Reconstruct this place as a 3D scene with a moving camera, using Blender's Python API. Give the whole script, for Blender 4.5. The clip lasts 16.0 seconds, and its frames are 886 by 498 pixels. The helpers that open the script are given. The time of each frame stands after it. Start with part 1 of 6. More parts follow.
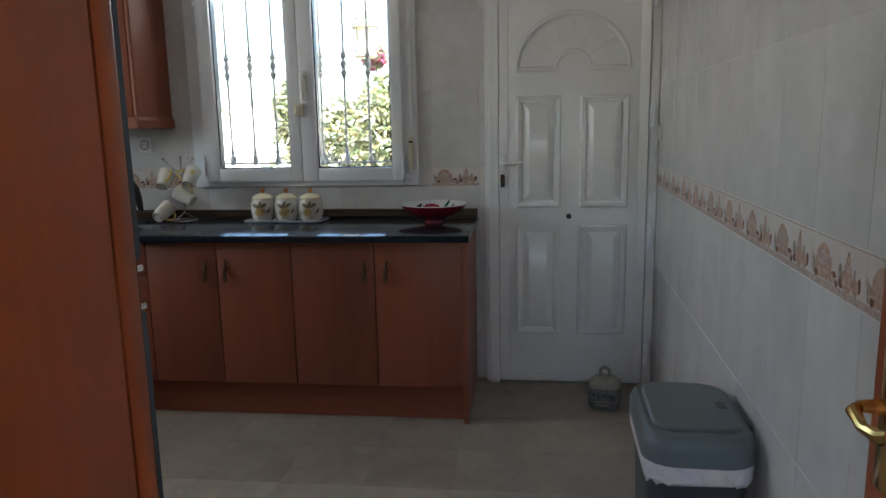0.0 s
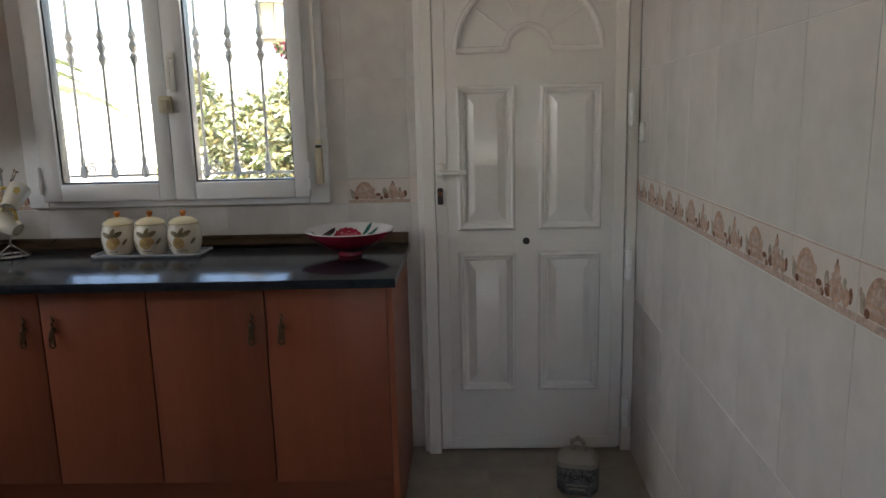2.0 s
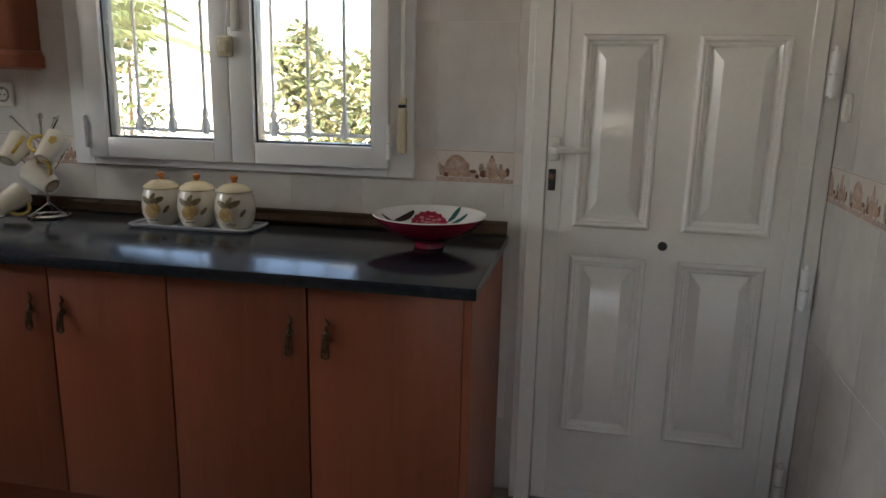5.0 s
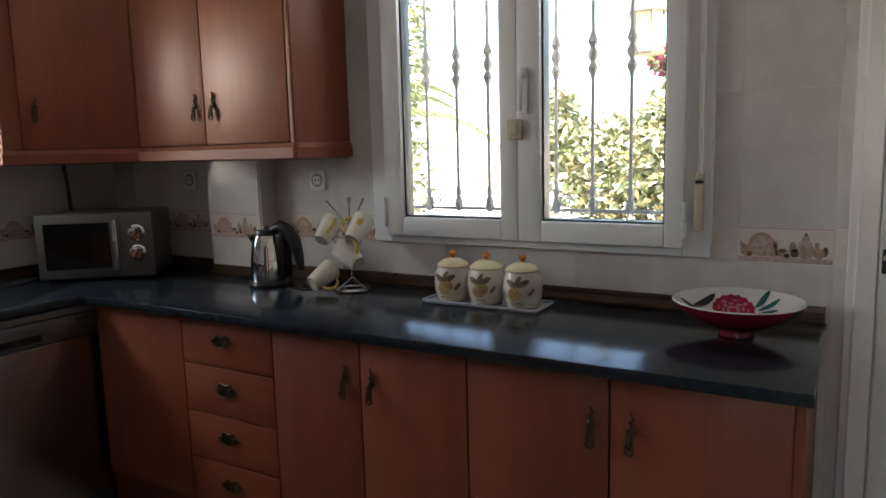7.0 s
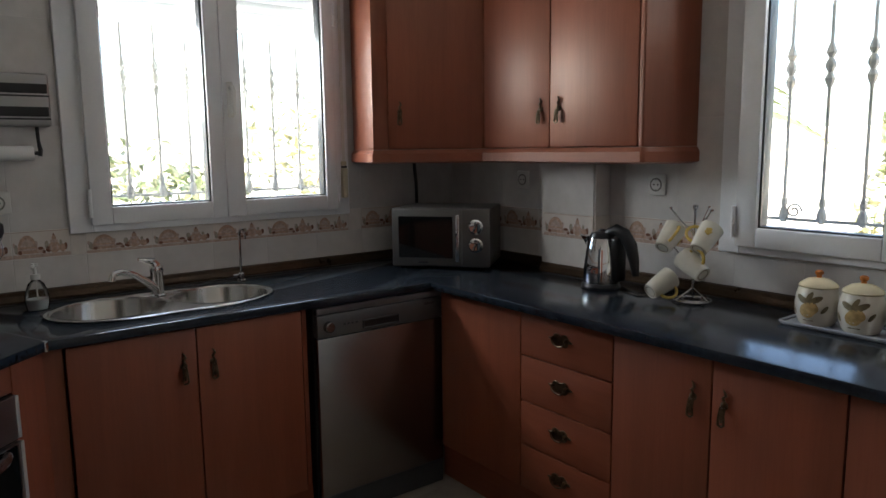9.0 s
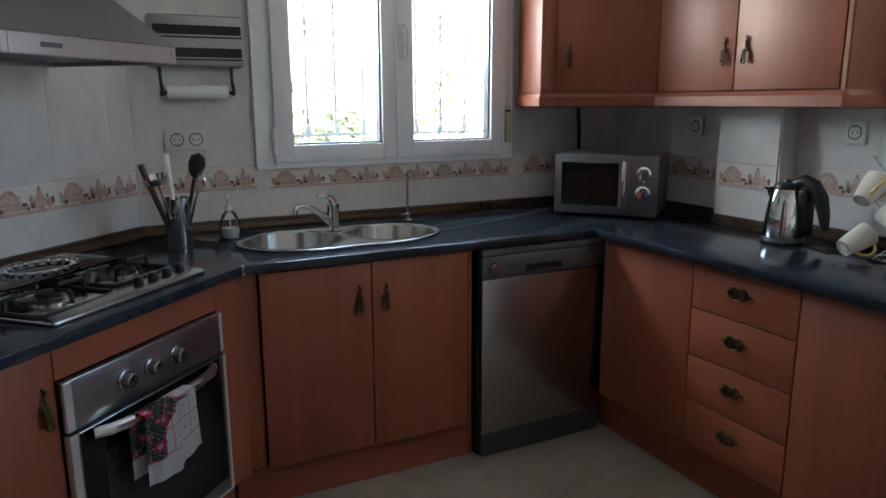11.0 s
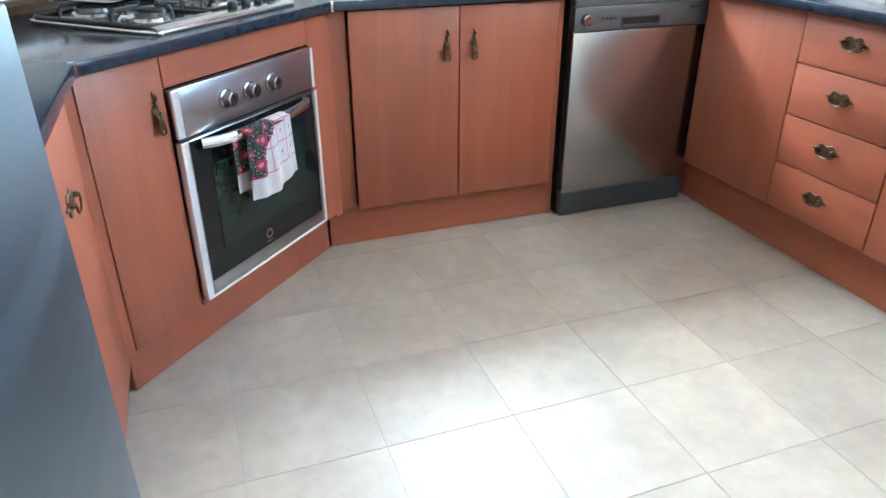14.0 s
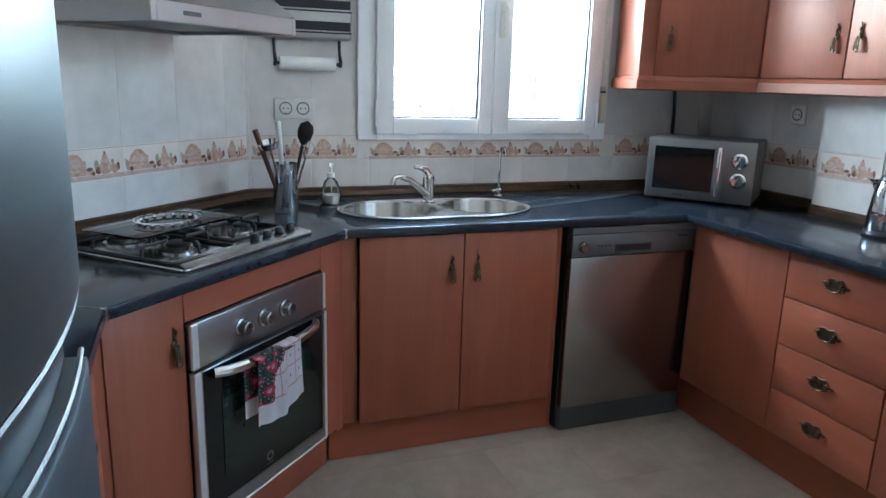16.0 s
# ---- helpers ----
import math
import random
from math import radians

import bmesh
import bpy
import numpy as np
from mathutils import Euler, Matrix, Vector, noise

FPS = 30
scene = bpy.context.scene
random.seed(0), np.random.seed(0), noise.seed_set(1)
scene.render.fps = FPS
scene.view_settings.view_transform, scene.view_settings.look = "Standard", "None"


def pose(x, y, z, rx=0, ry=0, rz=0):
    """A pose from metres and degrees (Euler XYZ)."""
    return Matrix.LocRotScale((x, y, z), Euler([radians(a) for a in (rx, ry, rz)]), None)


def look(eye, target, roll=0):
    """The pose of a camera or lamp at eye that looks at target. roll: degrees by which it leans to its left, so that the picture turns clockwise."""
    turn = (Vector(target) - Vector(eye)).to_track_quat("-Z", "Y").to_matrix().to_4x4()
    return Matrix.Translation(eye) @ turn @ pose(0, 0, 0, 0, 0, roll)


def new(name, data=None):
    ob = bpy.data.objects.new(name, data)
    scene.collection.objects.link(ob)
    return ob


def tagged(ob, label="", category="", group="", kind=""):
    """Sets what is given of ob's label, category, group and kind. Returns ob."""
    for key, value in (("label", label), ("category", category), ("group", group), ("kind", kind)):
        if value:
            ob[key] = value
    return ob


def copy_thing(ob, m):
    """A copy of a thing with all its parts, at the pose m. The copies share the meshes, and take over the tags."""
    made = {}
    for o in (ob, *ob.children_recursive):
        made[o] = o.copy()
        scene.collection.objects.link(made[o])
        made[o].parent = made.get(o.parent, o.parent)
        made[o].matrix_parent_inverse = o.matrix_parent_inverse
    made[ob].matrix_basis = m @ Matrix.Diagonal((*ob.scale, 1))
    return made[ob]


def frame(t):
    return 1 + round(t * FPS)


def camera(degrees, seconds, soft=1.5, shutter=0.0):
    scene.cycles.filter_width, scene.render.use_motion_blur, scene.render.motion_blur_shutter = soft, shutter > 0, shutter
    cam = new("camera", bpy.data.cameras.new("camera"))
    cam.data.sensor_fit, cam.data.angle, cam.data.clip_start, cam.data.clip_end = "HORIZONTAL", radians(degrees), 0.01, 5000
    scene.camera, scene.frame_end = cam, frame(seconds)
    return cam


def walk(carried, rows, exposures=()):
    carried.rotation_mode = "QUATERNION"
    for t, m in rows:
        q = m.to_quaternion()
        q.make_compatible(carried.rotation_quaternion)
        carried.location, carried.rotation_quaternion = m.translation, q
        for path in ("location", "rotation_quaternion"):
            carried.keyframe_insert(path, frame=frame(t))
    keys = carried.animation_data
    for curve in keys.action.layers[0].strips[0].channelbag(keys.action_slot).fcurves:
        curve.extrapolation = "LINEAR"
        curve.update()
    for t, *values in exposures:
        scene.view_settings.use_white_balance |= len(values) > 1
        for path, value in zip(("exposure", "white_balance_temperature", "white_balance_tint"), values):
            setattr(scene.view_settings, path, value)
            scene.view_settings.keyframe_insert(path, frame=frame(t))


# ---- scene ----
cam = camera(64.5, 16.0)
PATH = [
    (0, (-0.673, -3.7, 1.385), (-0.906, -1.744, 1.035), -1.1),
    (0.5, (-0.679, -3.432, 1.385), (-1.019, -1.487, 1.064), -1.2),
    (1, (-0.694, -3.192, 1.389), (-0.947, -1.237, 1.051), 0.2),
    (1.5, (-0.731, -3.006, 1.405), (-0.814, -1.036, 1.068), -0.5),
    (2, (-0.701, -2.829, 1.399), (-0.76, -0.864, 1.03), -1.4),
    (2.5, (-0.647, -2.62, 1.391), (-0.746, -0.662, 0.994), -0.8),
    (3, (-0.633, -2.485, 1.37), (-0.831, -0.546, 0.922), 1.4),
    (5.5, (-0.734, -2.202, 1.343), (-1.25, -0.316, 0.925), 0.0),
    (6, (-0.789, -2.209, 1.379), (-1.489, -0.369, 1.027), -0.9),
    (6.5, (-0.823, -2.216, 1.404), (-1.654, -0.422, 1.103), -1.6),
    (7, (-0.87, -2.219, 1.414), (-1.875, -0.513, 1.132), -1.5),
    (7.5, (-0.939, -2.241, 1.464), (-2.131, -0.655, 1.211), -2.1),
    (8, (-0.984, -2.267, 1.466), (-2.334, -0.81, 1.236), -1.5),
    (8.5, (-1.021, -2.329, 1.444), (-2.511, -1.016, 1.204), -0.6),
    (9, (-1.051, -2.37, 1.452), (-2.627, -1.171, 1.17), -0.7),
    (9.5, (-1.077, -2.404, 1.452), (-2.729, -1.309, 1.182), -0.6),
    (12, (-1.115, -2.515, 1.348), (-2.893, -1.8, 0.777), -0.8),
    (12.5, (-1.094, -2.529, 1.301), (-2.851, -1.869, 0.61), -1.5),
    (13, (-1.072, -2.544, 1.274), (-2.8, -1.929, 0.476), -1.5),
    (13.5, (-1.055, -2.544, 1.242), (-2.767, -1.954, 0.393), -1.0),
    (14, (-1.04, -2.548, 1.221), (-2.715, -1.948, 0.307), -0.2),
    (14.5, (-1.07, -2.563, 1.254), (-2.773, -1.932, 0.415), 0.0),
    (15, (-1.078, -2.574, 1.31), (-2.846, -1.926, 0.635), 0.7),
    (15.5, (-1.07, -2.573, 1.367), (-2.873, -1.884, 0.844), 1.7),
    (16, (-1.071, -2.597, 1.407), (-2.892, -1.914, 0.939), 1.7),
]
EXPOSURES = [(0, 3.15, 6100, 6), (0.5, 2.9, 6200, 8), (1.5, 3.2, 6700, 10), (3, 3.13, 6900, 10), (5.5, 3.25, 7100, 10), (8, 3.15, 6500, 9), (9.7, 3.3, 6400, 7), (11.8, 4.68, 5550, 1), (13, 6.33, 5500, 0), (14, 6.33, 5500, 0), (15, 6.25, 5500, 0), (16, 4.92, 5300, 0)]
walk(cam, [(t, look(eye, target, roll)) for t, eye, target, roll in PATH], EXPOSURES)

# ---- light: a clear sky, one sun, the windows ----
world = bpy.data.worlds.new("sky")
world.use_nodes = True
scene.world = world
_n = world.node_tree.nodes
_sky = _n.new("ShaderNodeTexSky")
_sky.sky_type, _sky.sun_disc = "NISHITA", False
_sky.sun_elevation, _sky.sun_rotation = radians(68), radians(155)
_sky.dust_density = 2.5
world.node_tree.links.new(_sky.outputs[0], _n["Background"].inputs[0])
_n["Background"].inputs[1].default_value = 0.15
sun = new("sun", bpy.data.lights.new("sun", "SUN"))
sun.data.energy, sun.data.angle, sun.data.color = 4.5, radians(0.5), (1.0, 0.95, 0.88)
sun.matrix_basis = look((2.5, -5.4, 14.7), (0, 0, 0))


def window_light(name, m, w, h, watts):
    """The sky's light in a window opening."""
    lamp = new(name, bpy.data.lights.new(name, "AREA"))
    lamp.data.shape, lamp.data.size, lamp.data.size_y, lamp.data.energy = "RECTANGLE", w, h, watts
    lamp.data.color = (0.97, 0.98, 1.0)
    lamp.matrix_basis = m
    return lamp


window_light("skylight_west", look((-4.30, -1.27, 1.80), (0.0, -1.27, 1.45)), 1.1, 0.36, 3.2)
window_light("skylight_north", look((-1.85, 0.07, 2.18), (-1.85, -3.0, 1.6)), 1.0, 0.25, 1.1)

# ---- materials ----
def nodes_of(name):
    m = bpy.data.materials.new(name)
    m.use_nodes = True
    nt = m.node_tree
    return m, nt, nt.nodes["Principled BSDF"]


def add(nt, kind, **inputs):
    n = nt.nodes.new("ShaderNode" + kind)
    for k, v in inputs.items():
        n.inputs[k.replace("_", " ")].default_value = v
    return n


def ramp(nt, fac, stops):
    r = nt.nodes.new("ShaderNodeValToRGB")
    while len(r.color_ramp.elements) < len(stops):
        r.color_ramp.elements.new(0.5)
    for e, (p, c) in zip(r.color_ramp.elements, stops):
        e.position, e.color = p, (*c, 1)
    nt.links.new(fac, r.inputs[0])
    return r.outputs[0]


def shade(c, k):
    return tuple(min(1.0, v * k) for v in c)


def surface(name, base, rough=0.5, metal=0.0, var=0.12, big=3.0, fine=60.0, bump=0.05, stretch=(1, 1, 1), coat=0.0, rvar=0.12, spread=0.05, **extra):
    """Colour that drifts at two scales, worn gloss and a fine relief."""
    m, nt, b = nodes_of(name)
    L = nt.links.new
    co = nt.nodes.new("ShaderNodeTexCoord")
    info = nt.nodes.new("ShaderNodeObjectInfo")
    mp = add(nt, "Mapping", Scale=stretch)
    L(co.outputs["Object"], mp.inputs[0])
    shift = nt.nodes.new("ShaderNodeVectorMath")
    shift.operation = "MULTIPLY_ADD"
    shift.inputs[1].default_value = (37, 23, 51)
    L(info.outputs["Random"], shift.inputs[0])
    L(mp.outputs[0], shift.inputs[2])
    n1 = add(nt, "TexNoise", Scale=big, Detail=5.0, Roughness=0.6)
    n2 = add(nt, "TexNoise", Scale=fine, Detail=3.0, Roughness=0.55)
    for n in (n1, n2):
        L(shift.outputs[0], n.inputs["Vector"])
    c1 = ramp(nt, n1.outputs[0], [(0.3, shade(base, 1 - var)), (0.5, base), (0.7, shade(base, 1 + var))])
    c2 = ramp(nt, n2.outputs[0], [(0.35, (1 - var * 0.7,) * 3), (0.65, (1.0, 1.0, 1.0))])
    mix = nt.nodes.new("ShaderNodeMix")
    mix.data_type, mix.blend_type = "RGBA", "MULTIPLY"
    mix.inputs[0].default_value = 1.0
    L(c1, mix.inputs[6]), L(c2, mix.inputs[7])
    hue = nt.nodes.new("ShaderNodeHueSaturation")
    rng = add(nt, "MapRange", To_Min=1 - spread, To_Max=1 + spread)
    L(info.outputs["Random"], rng.inputs["Value"])
    L(rng.outputs[0], hue.inputs["Value"])
    L(mix.outputs[2], hue.inputs["Color"])
    L(hue.outputs[0], b.inputs["Base Color"])
    rr = add(nt, "MapRange", To_Min=max(0.02, rough - rvar * rough * 2), To_Max=min(1.0, rough + rvar * rough * 2))
    L(n1.outputs[0], rr.inputs["Value"])
    L(rr.outputs[0], b.inputs["Roughness"])
    b.inputs["Metallic"].default_value = metal
    b.inputs["Coat Weight"].default_value = coat
    b.inputs["Coat Roughness"].default_value = 0.15
    for k, v in extra.items():
        b.inputs[k.replace("_", " ")].default_value = v
    if bump:
        bp = add(nt, "Bump", Strength=bump, Distance=0.004)
        L(n2.outputs[0], bp.inputs["Height"])
        L(bp.outputs[0], b.inputs["Normal"])
    return m


def wood(name, base, along=2, rough=0.44):
    """Cherry-stained veneer: long streaks, finer pores, a satin lacquer whose sheen is tinted to imitate warm light."""
    m, nt, b = nodes_of(name)
    L = nt.links.new
    co = nt.nodes.new("ShaderNodeTexCoord")
    info = nt.nodes.new("ShaderNodeObjectInfo")
    sc = [9.0, 9.0, 9.0]
    sc[along] = 0.55
    mp = add(nt, "Mapping", Scale=sc)
    L(co.outputs["Object"], mp.inputs[0])
    shift = nt.nodes.new("ShaderNodeVectorMath")
    shift.operation = "MULTIPLY_ADD"
    shift.inputs[1].default_value = (11, 7, 5)
    L(info.outputs["Random"], shift.inputs[0])
    L(mp.outputs[0], shift.inputs[2])
    n1 = add(nt, "TexNoise", Scale=1.6, Detail=5.0, Roughness=0.6, Distortion=0.5)
    n2 = add(nt, "TexNoise", Scale=14.0, Detail=4.0, Roughness=0.6)
    for n in (n1, n2):
        L(shift.outputs[0], n.inputs["Vector"])
    c1 = ramp(nt, n1.outputs[0], [(0.25, shade(base, 0.84)), (0.5, base), (0.75, shade(base, 1.14))])
    c2 = ramp(nt, n2.outputs[0], [(0.35, (0.93, 0.91, 0.9)), (0.6, (1.0, 1.0, 1.0))])
    mix = nt.nodes.new("ShaderNodeMix")
    mix.data_type, mix.blend_type = "RGBA", "MULTIPLY"
    mix.inputs[0].default_value = 1.0
    L(c1, mix.inputs[6]), L(c2, mix.inputs[7])
    hue = nt.nodes.new("ShaderNodeHueSaturation")
    rng = add(nt, "MapRange", To_Min=0.92, To_Max=1.08)
    L(info.outputs["Random"], rng.inputs["Value"])
    L(rng.outputs[0], hue.inputs["Value"])
    L(mix.outputs[2], hue.inputs["Color"])
    L(hue.outputs[0], b.inputs["Base Color"])
    b.inputs["Roughness"].default_value = rough
    b.inputs["Specular IOR Level"].default_value = 0.75
    # orange put into the sheen, in place of strong light on the doors
    b.inputs["Specular Tint"].default_value = (1.0, 0.84, 0.72, 1.0)
    bp = add(nt, "Bump", Strength=0.06, Distance=0.003)
    L(n2.outputs[0], bp.inputs["Height"])
    L(bp.outputs[0], b.inputs["Normal"])
    return m


def pane_glass(name, tint=(0.96, 0.98, 0.97), ior=1.45):
    m, nt, b = nodes_of(name)
    nt.nodes.remove(b)
    tr = add(nt, "BsdfTransparent", Color=(*tint, 1))
    gl = add(nt, "BsdfGlossy", Roughness=0.01)
    fr = add(nt, "Fresnel", IOR=ior)
    mx = nt.nodes.new("ShaderNodeMixShader")
    L = nt.links.new
    L(fr.outputs[0], mx.inputs[0]), L(tr.outputs[0], mx.inputs[1]), L(gl.outputs[0], mx.inputs[2])
    L(mx.outputs[0], nt.nodes["Material Output"].inputs[0])
    return m


CHERRY = (0.266, 0.073, 0.036)
M_WOOD = wood("cherry_veneer", CHERRY)
M_WOODX = wood("cherry_veneer_across", CHERRY, 0)
M_WOODY = wood("cherry_veneer_deep", CHERRY, 1)
M_DOORWOOD = wood("door_wood", (0.34, 0.09, 0.03), 2, 0.35)
M_GRANITE = surface("dark_granite", (0.018, 0.025, 0.036), 0.16, var=0.3, big=45, fine=420, bump=0.02, rvar=0.2, spread=0)
M_BRONZE = surface("bronze_moulding", (0.075, 0.045, 0.024), 0.3, 0.5, var=0.3, big=6, fine=90)
M_TILE = surface("wall_tile_glaze", (0.67, 0.642, 0.615), 0.11, var=0.10, big=3.2, fine=14, bump=0.02, spread=0.025, stretch=(1, 1, 0.9))
M_FRIEZE = surface("frieze_glaze", (0.72, 0.66, 0.61), 0.2, var=0.06, big=9, fine=60, bump=0.03)
M_GROUT = surface("pale_grout", (0.74, 0.71, 0.68), 0.8, var=0.1, fine=150, bump=0.2)
M_FGROUT = surface("floor_grout", (0.33, 0.285, 0.235), 0.9, var=0.15, fine=150, bump=0.3)
M_FLOOR = surface("floor_tile_glaze", (0.345, 0.298, 0.245), 0.46, var=0.13, big=5, fine=22, bump=0.02, spread=0.035)
M_PLASTER = surface("white_plaster", (0.82, 0.80, 0.77), 0.85, var=0.04, fine=120, bump=0.15)
M_WHITE = surface("white_lacquer", (0.80, 0.79, 0.77), 0.22, var=0.04, big=2, fine=70, bump=0.015)
M_ALU = surface("white_aluminium", (0.84, 0.85, 0.86), 0.32, var=0.03, big=3, fine=90, bump=0.02)
M_PVC = surface("white_plastic", (0.72, 0.71, 0.67), 0.35, var=0.04, fine=60)
M_BEIGE = surface("aged_beige_plastic", (0.58, 0.52, 0.38), 0.45, var=0.1)
M_STEEL = surface("brushed_steel", (0.38, 0.37, 0.36), 0.26, 1.0, var=0.02, big=2.0, fine=30, bump=0, stretch=(22, 22, 1), rvar=0.04)
M_STEELH = surface("brushed_steel_across", (0.38, 0.37, 0.365), 0.32, 1.0, var=0.03, big=2.0, fine=30, bump=0, stretch=(1, 1, 25), rvar=0.06)
M_FRIDGE = surface("fridge_steel", (0.12, 0.148, 0.17), 0.42, 1.0, var=0.05, big=1.2, fine=50, bump=0, stretch=(1, 1, 30))
M_CHROME = surface("chrome", (0.78, 0.78, 0.78), 0.06, 1.0, var=0.03, bump=0)
M_SINK = surface("sink_steel", (0.62, 0.61, 0.59), 0.2, 1.0, var=0.08, big=8, fine=90, bump=0.02)
M_BLACK = surface("black_plastic", (0.012, 0.012, 0.013), 0.35, var=0.2, bump=0.03)
M_IRON = surface("black_cast_iron", (0.018, 0.017, 0.016), 0.55, 0.2, var=0.3, fine=200, bump=0.15)
M_DARKGLASS = surface("black_glass", (0.006, 0.007, 0.007), 0.05, var=0.2, bump=0)
M_OVENGLASS = surface("smoked_oven_glass", (0.018, 0.026, 0.02), 0.06, var=0.4, big=2, bump=0)
M_ANTIQUE = surface("antique_bronze", (0.16, 0.11, 0.065), 0.34, 0.85, var=0.45, big=60, fine=300, bump=0.1)
M_BRASS = surface("polished_brass", (0.72, 0.48, 0.16), 0.16, 1.0, var=0.12, big=30)
M_GREYDK = surface("dark_grey_plastic", (0.05, 0.056, 0.06), 0.42, var=0.1, fine=250, bump=0.06)
M_GREYLID = surface("grey_lid_plastic", (0.115, 0.135, 0.14), 0.38, var=0.08, fine=250, bump=0.06)
M_BAG = surface("thin_white_bag", (0.72, 0.66, 0.65), 0.4, var=0.1, big=30, fine=120, bump=0.4)
M_PANE = pane_glass("window_pane")
M_CLEAR = pane_glass("clear_glass", (0.975, 0.985, 0.98), 1.35)
M_BARS = surface("pale_painted_iron", (0.23, 0.22, 0.195), 0.5, var=0.15, fine=120, bump=0.1)
M_SALMON = surface("frieze_salmon", (0.56, 0.38, 0.29), 0.25, var=0.3, big=90, fine=300, bump=0)
M_ROSE = surface("frieze_rose", (0.58, 0.44, 0.37), 0.25, var=0.25, big=90, fine=300, bump=0)
M_UMBER = surface("frieze_umber", (0.24, 0.12, 0.08), 0.25, var=0.3, big=90, bump=0)
M_SAGE = surface("frieze_sage", (0.42, 0.37, 0.30), 0.25, var=0.3, big=90, bump=0)


# ---- mesh helpers ----
def thing(name, m, label, category, group="", kind=""):
    ob = new(name)
    ob.matrix_basis = m
    return tagged(ob, label, category, group, kind)


def world_of(ob):
    m = Matrix()
    while ob is not None:
        m = ob.matrix_basis @ m
        ob = ob.parent
    return m


def part(name, bm, material, parent=None, label="", at_world=False, smooth=True):
    """Links bm as one mesh object under parent; at_world: bm is in world metres."""
    if at_world and parent is not None:
        bm.transform(world_of(parent).inverted())
    me = bpy.data.meshes.new(name)
    bmesh.ops.recalc_face_normals(bm, faces=bm.faces)
    bm.to_mesh(me)
    bm.free()
    for mm in material if isinstance(material, (list, tuple)) else [material]:
        me.materials.append(mm)
    if smooth:
        me.shade_smooth()
        me.set_sharp_from_angle(angle=radians(32))
    ob = new(name, me)
    ob.parent = parent
    if label:
        ob["label"] = label
    return ob


def share(name, me, parent, m):
    ob = new(name, me)
    ob.parent = parent
    ob.matrix_basis = m
    return ob


def box(x0, x1, y0, y1, z0, z1, bevel=0.0, seg=1, bm=None, mi=0):
    own = bmesh.new()
    bmesh.ops.create_cube(own, size=1.0)
    own.transform(Matrix.LocRotScale(((x0 + x1) / 2, (y0 + y1) / 2, (z0 + z1) / 2), None, (abs(x1 - x0), abs(y1 - y0), abs(z1 - z0))))
    if bevel:
        bmesh.ops.bevel(own, geom=own.edges[:], offset=bevel, segments=seg, affect="EDGES", profile=0.5)
    return joined(bm, own, mi)


def joined(bm, own, mi=0, m=None):
    if m is not None:
        own.transform(m)
    for f in own.faces:
        f.material_index = mi
    if bm is None:
        return own
    tmp = bpy.data.meshes.new("tmp")
    own.to_mesh(tmp)
    own.free()
    bm.from_mesh(tmp)
    bpy.data.meshes.remove(tmp)
    return bm


def prism(poly, z0, z1, bevel=0.0, seg=2, bm=None, mi=0, only=None):
    own = bmesh.new()
    vs = [own.verts.new((x, y, z0)) for x, y in poly]
    f = own.faces.new(vs)
    r = bmesh.ops.extrude_face_region(own, geom=[f])
    for v in r["geom"]:
        if isinstance(v, bmesh.types.BMVert):
            v.co.z = z1
    bmesh.ops.recalc_face_normals(own, faces=own.faces)
    if bevel:
        es = [e for e in own.edges if abs(e.verts[0].co.z - e.verts[1].co.z) < 1e-6]
        bmesh.ops.bevel(own, geom=es, offset=bevel, segments=seg, affect="EDGES", profile=0.5)
    return joined(bm, own, mi)


def lathe(profile, n=28, m=None, bm=None, mi=0, caps=True):
    own = bmesh.new()
    rings = []
    for r, z in profile:
        if r < 1e-6:
            rings.append([own.verts.new((0, 0, z))])
        else:
            rings.append([own.verts.new((r * math.cos(2 * math.pi * i / n), r * math.sin(2 * math.pi * i / n), z)) for i in range(n)])
    for a, b in zip(rings, rings[1:]):
        for i in range(n):
            j = (i + 1) % n
            if len(a) == 1 and len(b) > 1:
                own.faces.new((a[0], b[i], b[j]))
            elif len(b) == 1 and len(a) > 1:
                own.faces.new((a[i], a[j], b[0]))
            elif len(a) > 1:
                own.faces.new((a[i], a[j], b[j], b[i]))
    if caps:
        for ring in (rings[0], rings[-1]):
            if len(ring) > 1:
                own.faces.new(ring)
    return joined(bm, own, mi, m)


def tube(points, r, n=8, closed=False, bm=None, mi=0):
    """A round bar along points; r may be a number or one radius a point."""
    own = bmesh.new()
    pts = [Vector(p) for p in points]
    k = len(pts)
    rad = [r] * k if isinstance(r, (int, float)) else r
    rings = []
    up = None
    for i, p in enumerate(pts):
        a = pts[(i - 1) % k] if closed or i else p
        b = pts[(i + 1) % k] if closed or i < k - 1 else p
        d = (b - a).normalized()
        if up is None:
            up = d.orthogonal().normalized()
        up = (up - d * up.dot(d)).normalized()
        side = d.cross(up)
        rings.append([own.verts.new(p + (up * math.cos(2 * math.pi * j / n) + side * math.sin(2 * math.pi * j / n)) * rad[i]) for j in range(n)])
    for i in range(k if closed else k - 1):
        a, b = rings[i], rings[(i + 1) % k]
        for j in range(n):
            own.faces.new((a[j], a[(j + 1) % n], b[(j + 1) % n], b[j]))
    if not closed:
        own.faces.new(rings[0][::-1]), own.faces.new(rings[-1])
    return joined(bm, own, mi)


def arc(cx, cy, rx, ry, a0, a1, n):
    return [(cx + rx * math.cos(radians(a0 + (a1 - a0) * i / n)), cy + ry * math.sin(radians(a0 + (a1 - a0) * i / n))) for i in range(n + 1)]


